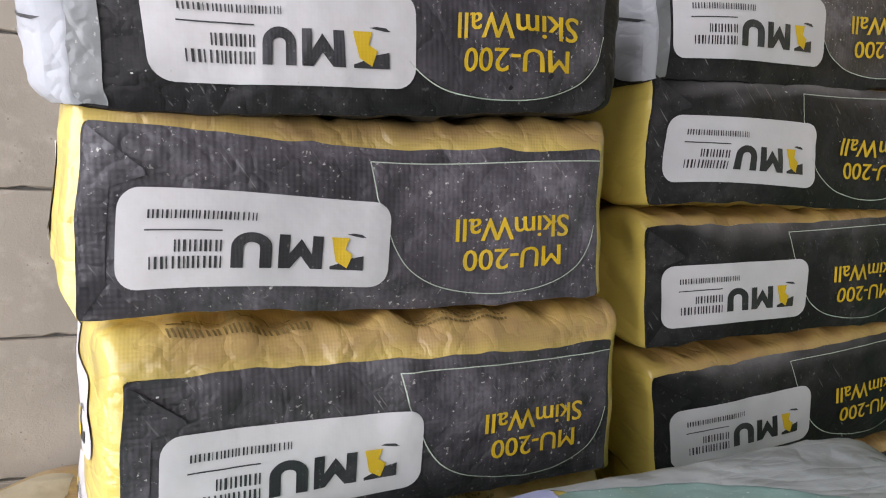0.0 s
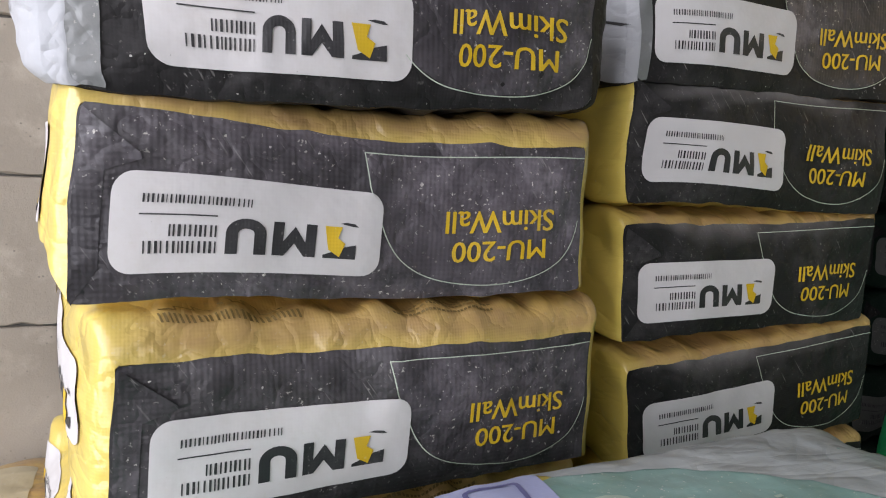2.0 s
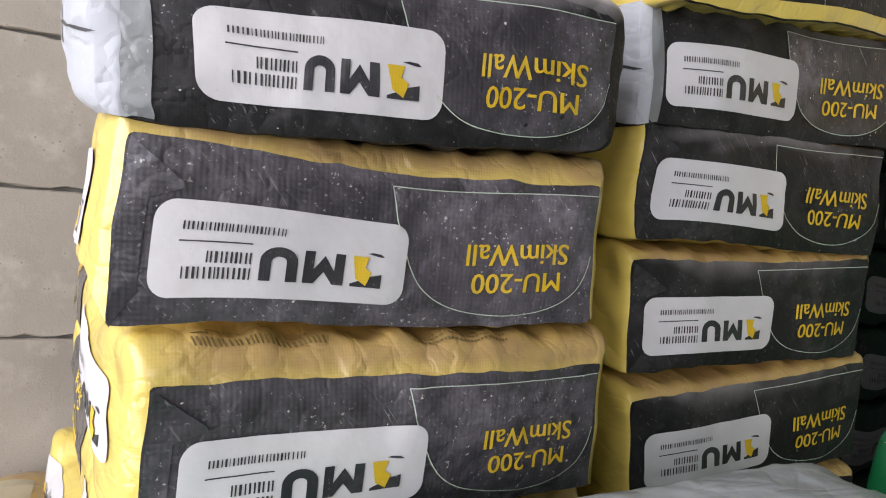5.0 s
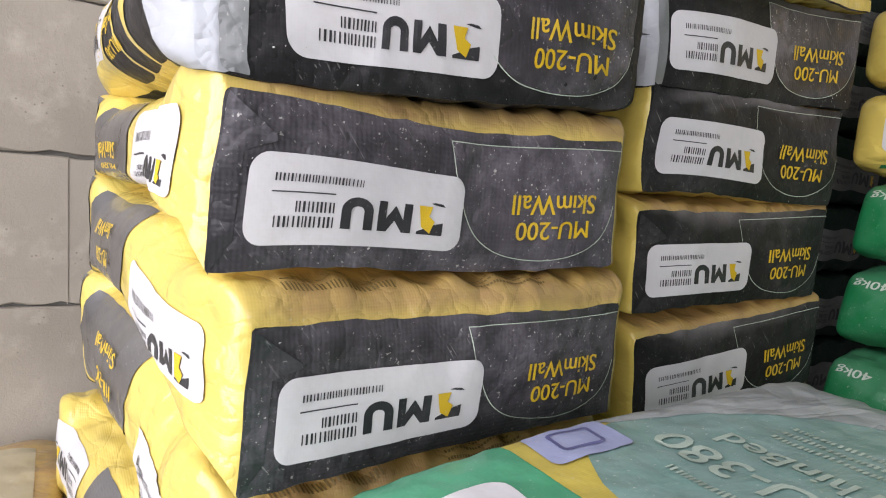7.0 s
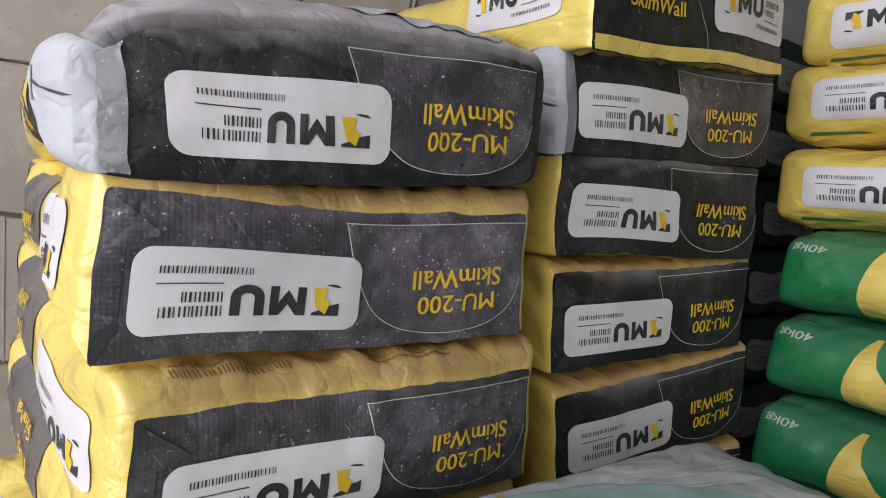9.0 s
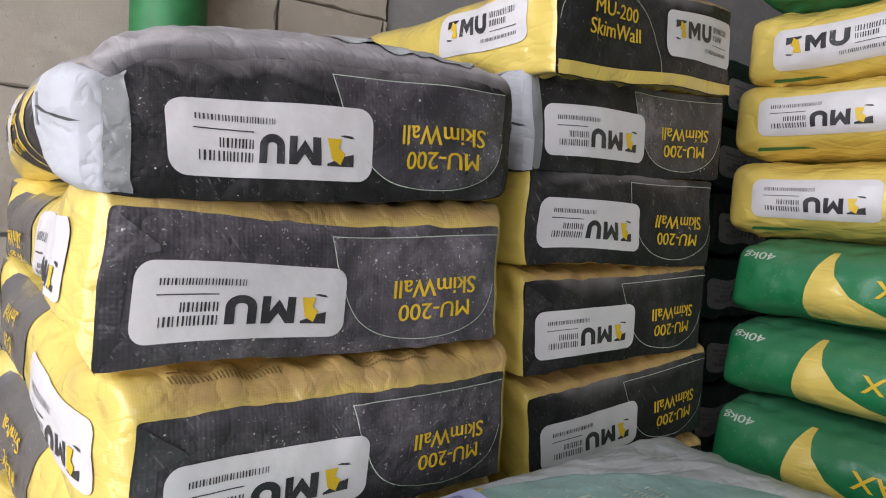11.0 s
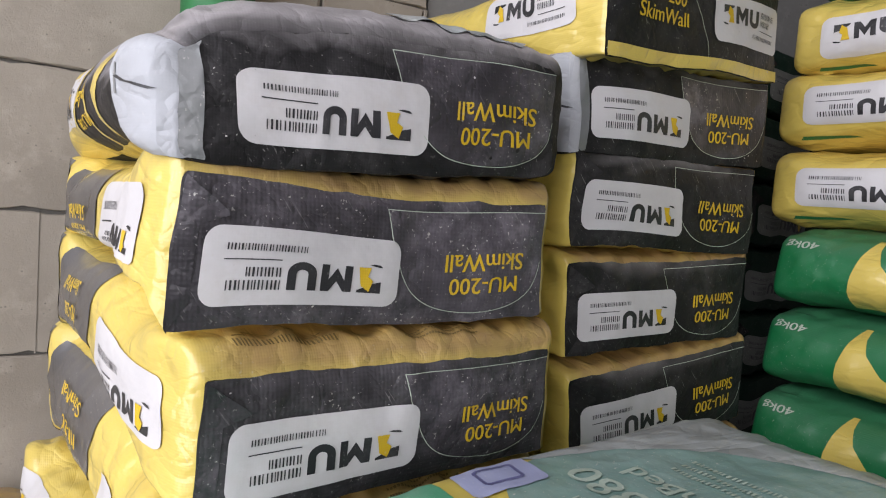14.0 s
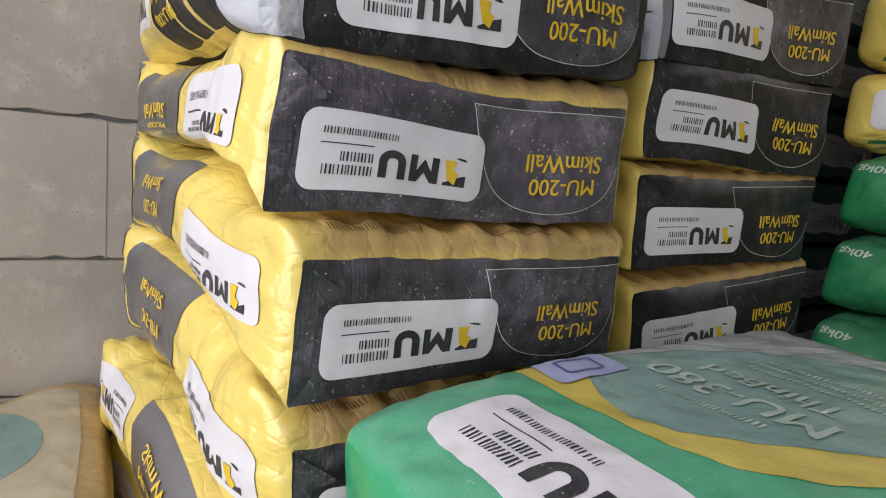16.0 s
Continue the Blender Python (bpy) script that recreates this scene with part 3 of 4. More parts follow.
def side_print(sack, body, side, flip, reverse=False, plain=False, mark=(0.045, 0.18, 0.72, 0.72, -0.10, -0.10)):
    """Emblem, charcoal field with words, pale arc and grey end along one long side."""
    m = sack.side_map(side)
    k = sack.top
    st = (1, k)
    L = sack.length
    along = (lambda d: L - d) if reverse else (lambda d: d)
    # the box's right-hand end, as read upright, faces the front on the left side of an upright sack
    to = lambda u, v: (along(0.175 - 0.14 * u), -0.25 + 0.86 * v)  # noqa: E731
    if flip:
        d0, d1, qa, qb, ra, rb = mark
        to = lambda u, v: (along(d0 + (d1 - d0) * u), (qa + (qb - qa) * u) * (1 - v) + (ra + (rb - ra) * u) * v)  # noqa: E731
    emblem(body, m, to, st, 0.0012)
    if plain:
        return
    field = [(along(d), q) for d, q in ((0.20, 0.86), (0.215, 0.2), (0.23, -0.5), (0.24, -0.95), (0.40, -0.95), (0.422, -0.4), (0.425, 0.2), (0.41, 0.86))]
    decal("print_field", [(field, None)], m, SIDE_DARK, body, 0.0011, 0.008, "charcoal printed field", st)
    # Beyond the arc the film is coloured grey for reflected glare.
    arc = [(along(d), q) for d, q in ((0.432, 0.95), (0.445, 0.4), (0.445, -0.1), (0.437, -0.55), (0.42, -0.97))]
    tail = arc + [(along(L - 0.002), -0.97), (along(L - 0.002), 0.95)]
    decal("print_field", [(tail, None)], m, GLARE_GREY, body, 0.0011, 0.008, "grey end of the side print, glare in its colour", st)
    raised = 0.0 if sack.heave == 0 else 0.30
    for text, width in (("MU-200", 0.075), ("SkimWall", 0.088)):
        size = 0.0165
        base = (0.12 if text == "MU-200" else -0.22)
        if flip:
            f = lambda x, y, b=base: (along(0.262 + x), raised - b - y / k)  # noqa: E731
        else:
            f = lambda x, y, b=base: (along(0.375 - x), b + y / k)  # noqa: E731
        lettering("lettering", text, size, width, f, m, YINK, body, 0.0034, stretch=st, label="yellow lettering")


def skyline_print(sack, body, flip_text=True):
    """Brown skyline mark with a bar of small print below it, on the front shoulder of the top."""
    m, st = sack.top_map, (1, sack.w1)
    w = sack.w1
    line = [(-0.150, 0.0), (-0.140, 0.0), (-0.140, 0.004), (-0.128, 0.004), (-0.128, 0.009), (-0.118, 0.009), (-0.118, 0.003), (-0.110, 0.003), (-0.110, 0.014), (-0.104, 0.014), (-0.104, 0.003), (-0.096, 0.003), (-0.096, 0.011), (-0.086, 0.011), (-0.086, 0.002), (-0.074, 0.002), (-0.070, 0.006)]
    decal("skyline_mark", place(ribbon(line, 0.0012), lambda x, y: (0.0175 + y, x / w)), m, OLIVE, body, 0.0012, 0.004, "brown printed skyline mark", st)
    decal("print_bar", place(bars(-0.152, -0.060, 0.0085, 0.0145, 26, 0.5), lambda x, y: (y, x / w)), m, OLIVE, body, 0.0012, 0.004, "brown printed bar", st)
    fine = bars(0.0, 0.085, 0.010, 0.012, 26, 0.3) + bars(0.0, 0.085, 0.0155, 0.0175, 24, 0.3) + bars(0.01, 0.075, 0.021, 0.023, 20, 0.3)
    decal("small_print", place(fine, lambda x, y: (y, x / w)), m, OLIVE, body, 0.0012, 0.006, "rows of tiny brown print", st)


def fold_flap(sack, end, side=-1, mat=None):
    """The folded corner triangle of the end panel, lifted along its slanting edge."""
    W, H = sack.w0, sack.h0
    tri = [(side * W * 0.99, H * 0.95), (side * (W - 0.034), H * 0.52), (side * (W - 0.035), H * 0.46), (side * (W - 0.0165), H * 0.34), (side * (W - 0.0160), -H * 0.62), (side * W * 0.99, -H * 0.96)]

    def m(pts, lift):
        # highest along the slanting fold, flush below it
        a, b = np.array(tri[0]), np.array(tri[1])
        n = np.array([-(b - a)[1], (b - a)[0]]) / np.linalg.norm(b - a)
        far = np.abs((pts - a) @ n)
        p = sack.end_map(pts, lift)
        p[:, 1] -= 0.0030 * np.exp(-far / 0.007)
        return p

    decal("corner_fold", [(tri, None)], m, mat or DARK, end, 0.0004, 0.004)


def powder_specks(sack, end, seed, amount):
    """Splashes of dried white powder on the end panel, thickest near its far lower corner."""
    rnd = random.Random(seed * 13)
    W, H = sack.w0, sack.h0
    spots = [(W * 0.82, -H * 0.45, 0.016, 0.020), (W * 0.55, -H * 0.05, 0.030, 0.016), (W * 0.62, H * 0.55, 0.030, 0.012), (-W * 0.86, H * 0.1, 0.012, 0.030), (0.0, -H * 0.8, 0.08, 0.008), (-W * 0.2, H * 0.75, 0.06, 0.010)]
    polys = []
    for _ in range(amount):
        cx, cz, sx, sz = spots[min(len(spots) - 1, int(rnd.random() ** 1.5 * len(spots)))]
        x, z = rnd.gauss(cx, sx), rnd.gauss(cz, sz)
        if abs(x) > W * 0.97 or abs(z) > H * 0.95:
            continue
        r, turn, thin = 0.00025 + 0.0009 * rnd.random() ** 4, rnd.uniform(0, 6.3), rnd.uniform(0.3, 1.0)
        c, d = math.cos(turn), math.sin(turn)
        blob = [(r * rnd.uniform(0.7, 1.3) * math.cos(k * 1.0472), r * thin * rnd.uniform(0.7, 1.3) * math.sin(k * 1.0472)) for k in range(6)]
        polys.append(([(x + a * c - b * d, z + a * d + b * c) for a, b in blob], None))
    ob = decal("powder_specks", polys, sack.end_map, POWDER, end, 0.0022, 0.05, "specks of dried white powder")
    tagged(ob, kind="stuff")


def thing(name, m, label, category, group=""):
    ob = new(name)
    ob.matrix_world = m
    return tagged(ob, label, category, group)


def yellow_sack(m, seed, label, flip=True, sides=(-1,), reverse=False, skyline=False, plain=False, words=True, panel=None, group="stacked sacks", detail=1.0, mark=(0.045, 0.18, 0.72, 0.72, -0.10, -0.10), shift=0.0, width=0.153, margin=0.0, powder=0, **shape):
    sack = Sack(seed, **shape)
    ob = thing("cement_sack", m, label, "sack", group)
    body = build_skin(sack, YELLOW, ob, int(112 * detail), int(58 * detail) * 4, far_mat=DARK)
    end = build_end(sack, panel or DARK, ob, "end_panel")
    tagged(end, "charcoal end panel")
    panel_print(sack, end, flip, shift, words, width, {LIT_POWDERED: PANEL_SHEEN, DARKER_POWDERED: LIT_POWDERED}.get(panel), None if words else SHADED_PRINT)
    fold_flap(sack, end, -1, panel)
    if margin:
        W, H = sack.w0, sack.h0
        decal("print_margin", [([(-W * 0.99, -H * 0.98), (W * 0.99, -H * 0.98), (W * 0.99, -H + margin), (-W * 0.99, -H + margin)], None)], sack.end_map, YELLOW, end, 0.0022, 0.008, "yellow margin below the charcoal panel")
    if powder:
        powder_specks(sack, end, seed, powder)
    for side in sides:
        side_print(sack, body, side, flip, reverse, plain, mark)
    if skyline:
        skyline_print(sack, body)
    return ob


def valve_sack(m, seed, label, group="stacked sacks", strip_width=0.018, cap=0.060, shift=0.018, width=0.146, **shape):
    """Charcoal sack whose valve end with a white paper cap faces the front."""
    sack = Sack(seed, **shape)
    ob = thing("cement_sack", m, label, "sack", group)
    body = build_skin(sack, DARK, ob, 104, 168, far_mat=YELLOW)
    end = build_end(sack, DARK, ob, "end_panel")
    panel_print(sack, end, True, shift, True, width, LIT_POWDERED)
    powder_specks(sack, end, seed, 90)
    W, H = sack.w0, sack.h0
    k = strip_width
    strip = [(-W * 0.995, H * 0.97), (-W + 0.80 * k, H * 0.97), (-W + 0.93 * k, H * 0.6), (-W + 1.03 * k, H * 0.3), (-W + 1.05 * k, -H * 0.2), (-W + 0.98 * k, -H * 0.6), (-W + 0.86 * k, -H * 0.97), (-W * 0.995, -H * 0.97)]
    decal("valve_strip", [(strip, None)], sack.end_map, STRIP, end, 0.0012, 0.006, "greyish translucent cap strip")
    side, st = sack.side_map(-1), (1, sack.top)
    disc = [(0.0, -0.97)] + [(0.002 + cap * math.sin(radians(a)) ** 0.8, -0.95 * math.cos(radians(a))) for a in range(8, 176, 8)] + [(0.0, 0.97)]
    decal("valve_cap", [(disc, None)], side, PAPER, body, 0.0016, 0.006, "white folded paper valve cap", st)
    q = np.linspace(-0.97, 0.97, 24)
    edge = np.concatenate([sack.face(np.full(24, -0.994), q, 0.0012), sack.skin(np.zeros(24), np.full(24, -1.0), q, 0.0016), sack.skin(np.full(24, 0.004), np.full(24, -1.0), q, 0.0017)])
    edge[24:48, 1] -= 0.0012
    link_mesh("valve_edge", edge, [(r * 24 + k, r * 24 + k + 1, (r + 1) * 24 + k + 1, (r + 1) * 24 + k) for r in range(2) for k in range(23)], PAPER, body)
    slit = [(0.006 * cap / 0.06, -0.10), (0.02 * cap / 0.06, -0.02), (0.036 * cap / 0.06, 0.06), (0.049 * cap / 0.06, 0.16)]
    decal("valve_slit", ribbon(slit, 0.0065), lambda p, l: side(p, l), INK, body, 0.0022, 0.004, "dark slit in the cap")
    for fold in ([(0.79 * cap, 0.34), (0.83 * cap, 0.12), (0.80 * cap, -0.08)],):
        decal("cap_fold", ribbon(fold, 0.0030), lambda p, l: side(p, l), STRIP, body, 0.0021, 0.004, "grey crease in the cap")
    for a, b, mat in ((0.125, 0.142, YELLOW), (0.20, 0.2075, YELLOW)):
        band = [(a + 0.022 * (1 - q * q), q) for q in np.linspace(-0.97, 0.97, 9)] + [(b + 0.022 * (1 - q * q), q) for q in np.linspace(0.97, -0.97, 9)]
        decal("print_arc", [(band, None)], side, mat, body, 0.0008, 0.008, "yellow printed arc", st)
    back = [(0.315, -0.97), (0.32, 0.0), (0.305, 0.97), (sack.length, 0.97), (sack.length, -0.97)]
    decal("print_field", [(back, None)], side, YELLOW, body, 0.0011, 0.008, "yellow printed field", st)
    low = [(0.10, -0.97), (0.10, -0.62), (0.2, -0.72), (0.33, -0.75), (0.33, -0.97)]
    decal("print_field", [(low, None)], side, YELLOW, body, 0.0014, 0.008, "yellow printed field", st)
    emblem(body, side, lambda u, v: (0.335 + 0.125 * u, 0.6 - 0.9 * v), st, 0.0013)
    k = sack.top
    for text, width, b in (("MU-200", 0.08, 0.12), ("SkimWall", 0.095, -0.25)):
        lettering("lettering", text, 0.018, width, lambda x, y, b=b: (0.215 + x, -b - y / k), side, YINK, body, 0.0013, stretch=st, label="yellow lettering")
    # crumpled pale sticker on the top towards the right-hand side
    sticker = [(0.030, 0.10), (0.012, 0.30), (0.010, 0.50), (0.008, 0.74), (0.020, 0.80), (0.026, 0.60), (0.034, 0.42), (0.060, 0.14), (0.055, 0.06)]
    decal("torn_label", [(sticker, None)], sack.top_map, HAZE, body, 0.0016, 0.005, "torn pale label", (1, sack.w1))
    return ob


# ---- the setting ----
def chipped_block(rnd, w, h):
    """One block, its front rim worn and chipped here and there."""
    rim = []
    nx, nz = max(2, round(w / 0.018)), max(2, round(h / 0.018))
    rim += [(w * k / nx, 0, 0, 1) for k in range(nx)] + [(w, h * k / nz, -1, 0) for k in range(nz)]
    rim += [(w - w * k / nx, h, 0, -1) for k in range(nx)] + [(0, h - h * k / nz, 1, 0) for k in range(nz)]
    n, front, lip, back = len(rim), [], [], []
    for x, z, ix, iz in rim:
        gap = (0.0022 if ix else 0.0008) + rnd.uniform(0, 0.0010) + (rnd.uniform(0.001, 0.004) if rnd.random() < 0.10 else 0)
        chip = gap + 0.0008 + rnd.uniform(0, 0.0012) + (rnd.uniform(0.001, 0.005) if rnd.random() < 0.12 else 0)
        g, c = gap, chip
        clamp = lambda v, hi, e: min(max(v, e), hi - e)  # noqa: E731
        back.append((clamp(x + ix * g, w, 0.0006), 0.09, clamp(z + iz * g, h, 0.0006)))
        lip.append((clamp(x + ix * g, w, 0.0006), 0.0035, clamp(z + iz * g, h, 0.0006)))
        front.append((clamp(x + ix * c, w, 0.0012), 0.0, clamp(z + iz * c, h, 0.0012)))
    faces = [tuple(range(n))]
    for r in (0, n):
        faces += [(r + k, r + n + k, r + n + (k + 1) % n, r + (k + 1) % n) for k in range(n)]
    return front + lip + back, faces


def wall_of_blocks(name, m, x0, x1, z0, joints, lengths, hole=None):
    """Aerated-concrete blocks with recessed dark joints; local x along the wall, front face at y = 0, blocks reach back to y = 0.1."""
    bm = bmesh.new()
    box(bm, x0, x1, 0.009, 0.1, z0, joints[-1])
    wall = part(name, bm, MORTAR)
    wall.matrix_world = m
    tagged(wall, "wall of pale grey aerated concrete blocks", "wall", kind="structure")
    rnd = random.Random(5)
    for row, (a, b) in enumerate(zip([z0] + joints, joints)):
        cuts = [x for x in lengths[row % len(lengths)] if x0 < x < x1]
        for xa, xb in zip([x0] + cuts, cuts + [x1]):
            ob = link_mesh("block", *chipped_block(rnd, xb - xa, b - a), BLOCK, wall, False)
            ob.location = (xa, rnd.uniform(-0.0006, 0.0006), a)
    return wall


def slab(name, label, x0, x1, y0, y1, z0, z1, mat, category):
    return tagged(part(name, box(bmesh.new(), x0, x1, y0, y1, z0, z1), mat), label, category, kind="structure")


slab("floor", "bare grey concrete floor", -1.3, 2.0, -3.0, 1.1, FLOOR - 0.1, FLOOR, CONCRETE, "floor")
# Unseen ceiling and side walls, added to close the room around the light.
slab("ceiling", "unseen plain grey concrete ceiling", -1.3, 2.0, -3.0, 1.1, 3.4, 3.5, RENDER, "ceiling")
slab("wall_east", "unseen rendered grey wall closing the room", 1.9, 2.0, -3.0, 1.0, FLOOR, 3.4, RENDER, "wall")
# the doorway side, and the unseen opening added for the fill behind the camera
slab("wall_west", "unseen rendered grey wall closing the room beside the doorway", -1.3, -1.2, 0.78, 0.985, FLOOR, 3.4, RENDER, "wall")
slab("wall_west_lintel", "unseen grey lintel over the added front opening over the doorway", -1.3, -1.2, -1.75, 0.78, 2.95, 3.4, RENDER, "wall")
slab("wall_west_pier", "unseen rendered grey wall closing the room pier", -1.3, -1.2, -3.0, -1.75, FLOOR, 3.4, RENDER, "wall")
slab("wall_south", "unseen rendered grey wall closing the room", 0.3, 2.0, -3.1, -3.0, FLOOR, 3.4, RENDER, "wall")
slab("wall_south_lintel", "unseen grey lintel over the added front opening", -1.2, 0.3, -3.1, -3.0, 2.85, 3.4, RENDER, "wall")
# courses of 0.2 m; the vertical joints that can be seen lie in the third to sixth of these rows
JOINTS = [0.227, 0.43, 0.632, 0.835, 1.037, 1.24, 1.44, 1.643, 1.845, 2.05, 2.25, 2.45, 2.65, 2.85, 3.05, 3.25, 3.4]
EVEN = [-2.1, -1.5, -0.93, -0.32, 0.45, 1.05, 1.65]
ODD = [-2.4, -1.8, -1.15, -0.55, 0.10, 0.70, 1.3]
UPPER = [-2.1, -1.53, -0.93, -0.333, 0.27, 0.46, 1.05, 1.65]
wall_of_blocks("wall_north", Matrix.Translation((0, 0.99, 0)), -1.3, 0.47, FLOOR, JOINTS, [ODD, UPPER, ODD, EVEN, ODD, EVEN, ODD, UPPER])
for x in (-0.27, -0.115):
    tagged(part("tight_joint", box(bmesh.new(), x - 0.0007, x + 0.0007, 0.98925, 0.9905, 1.0392, 1.2378), GROOVE), "thin filled joint between cut blocks", "joint", kind="structure")
slab("wall_north_return", "grey rendered wall beyond the blocks", 0.474, 2.0, 1.0, 1.1, FLOOR, 3.4, RENDER, "wall")


def pipe():
    bm = bmesh.new()
    bmesh.ops.create_cone(bm, cap_ends=True, segments=32, radius1=0.051, radius2=0.051, depth=3.0 - FLOOR)
    for z in (0.30, 1.05):
        bmesh.ops.create_cone(bm, cap_ends=True, segments=32, radius1=0.055, radius2=0.055, depth=0.05, matrix=Matrix.Translation((0, 0, z)))
    ob = part("drain_pipe", bm, PIPE_PAINT, smooth=True)
    ob.location = (0.098, 0.94, (3.0 + FLOOR) / 2)
    return tagged(ob, "green painted vertical pipe against the block wall", "pipe")


pipe()


def pallet(x, y, w, d, top):
    ob = thing("pallet", Matrix.Translation((x, y, FLOOR)), "rough wooden pallet under the sack stack", "pallet")
    h = top - FLOOR
    for k in range(5):
        part("deck_board", box(bmesh.new(), -w / 2, w / 2, -d / 2 + k * d / 5 + 0.01, -d / 2 + (k + 1) * d / 5 - 0.01, h - 0.022, h, 0.002), WOOD, ob)
    for k in (-1, 0, 1):
        part("bearer", box(bmesh.new(), k * (w / 2 - 0.05) - 0.045, k * (w / 2 - 0.05) + 0.045, -d / 2, d / 2, 0, h - 0.0225, 0.002), WOOD, ob)
    return ob


# ---- the front stack ----
def at(x, y, z, yaw=0.0, roll=0.0, pitch=0.0):
    return pose(x, y, z, pitch, -roll, yaw)


DUSTY = "dusty yellow and charcoal cement sack lying upside down in stack"
valve_sack(at(0.1405, 0.408, 1.366, 2.0, 2.6), 11, "dark charcoal cement sack with white valve cap topping the stack", shift=0.0095, length=0.475, w0=0.1625, w1=0.196, h0=0.0525, top=0.088, bottom=0.056, mid=2.4, square=12.0, crumple=0.7, reach=0.065, rise=0.10, skew=0.03, taper=0.55)
yellow_sack(at(0.148, 0.415, 1.2455, 2.5), 22, DUSTY, panel=LIT_POWDERED, mark=(0.030, 0.182, 0.58, 0.56, -0.50, -0.55), lean=0.004, pleats=1.6, under=0.026, powder=70, ridge=-0.02, length=0.475, w1=0.187, reach=0.10, skew=0.06, rise=0.024, top=0.077, bottom=0.0545)
yellow_sack(at(0.166, 0.405, 1.109, 5.0, 0.5), 33, DUSTY, panel=DARKER_POWDERED, skyline=True, mark=(0.026, 0.186, 0.58, 0.38, -0.16, -0.75), lean=0.003, pleats=1.7, under=0.036, powder=50, heave=0.042, ridge=-0.04, length=0.475, w1=0.188, reach=0.10, skew=0.075, rise=0.027, top=0.081, bottom=0.0545)
yellow_sack(at(0.168, 0.410, 0.962, 5.0), 44, DUSTY, panel=DARKER_POWDERED, skyline=True, mark=(0.022, 0.176, 0.52, 0.30, -0.18, -0.75), lean=0.003, pleats=1.6, under=0.040, powder=35, heave=0.062, ridge=0.0, length=0.475, w1=0.188, reach=0.10, skew=0.09, rise=0.045, top=0.095, bottom=0.0545)
lower = yellow_sack(at(0.150, 0.42, 0.824, 4.0), 55, "yellow and charcoal cement sack turned end for end, low in stack", reverse=True, under=0.055, heave=0.070, length=0.475, w1=0.19, reach=0.10, skew=0.12, top=0.072, bottom=0.066)
for k in range(1, 5):
    copy_thing(lower, at(0.150 + 0.006 * (-1) ** k, 0.42, 0.824 - 0.137 * k, 3.0 + (-1) ** k))
pallet(0.15, 0.65, 0.46, 0.46, 0.824 - 0.137 * 4 - 0.066)


def loose_flap(m):
    """A crumpled end of torn charcoal film sticking up."""
    bm = bmesh.new()
    bmesh.ops.create_grid(bm, x_segments=14, y_segments=12, size=0.5)
    for v in bm.verts:
        x, y = v.co.x, v.co.y
        v.co = (0.050 * x, 0.012 * math.sin(7 * x + 2 * y) + 0.010 * y, (0.026 + 0.012 * math.cos(6 * x)) * (y + 0.5) + 0.003 * math.sin(23 * x + 11 * y))
    ob = part("torn_film", bm, DARK, smooth=True)
    ob.modifiers.new("thickness", "SOLIDIFY").thickness = 0.0006
    ob.matrix_world = m
    return tagged(ob, "crumpled scrap of torn charcoal film on the top sack", "film scrap")


loose_flap(pose(0.262, 0.60, 1.462, 0, 0, 20))

# ---- the second stack, a little farther back ----
SECOND = "dusty charcoal and yellow cement sack in the shaded second stack"
valve_sack(at(0.537, 0.465, 1.418, 0.0, 3.0), 66, "charcoal cement sack with white valve cap in the second stack", "second stack", strip_width=0.012, cap=0.05, shift=-0.003, width=0.156, w0=0.158, w1=0.176, reach=0.06, top=0.058, bottom=0.056)
yellow_sack(at(0.540, 0.465, 1.312, 0.0, 0.5), 77, SECOND, sides=(), powder=45, group="second stack", width=0.157, pleats=1.5, w0=0.159, w1=0.170, top=0.058, bottom=0.0545, detail=0.8)
r3 = yellow_sack(at(0.548, 0.468, 1.194, 1.0, 2.0), 88, SECOND, sides=(), group="second stack", width=0.160, pleats=1.5, w0=0.159, w1=0.170, top=0.068, bottom=0.0545, detail=0.8)
for k in range(1, 8):
    copy_thing(r3, at(0.572 + 0.004 * (-1) ** k, 0.468, 1.193 - 0.122 * k, 1.0, 5.0 if k == 1 else 1.0))
pallet(0.55, 0.73, 0.40, 0.56, 1.194 - 0.122 * 7 - 0.058)
yellow_sack(at(0.534, 0.443, 1.520, 5.0, 6.0), 99, "yellow and charcoal cement sack, print upright, topping second stack", flip=False, plain=True, shift=-0.022, margin=0.015, powder=45, group="second stack", w1=0.175, top=0.064, bottom=0.052)


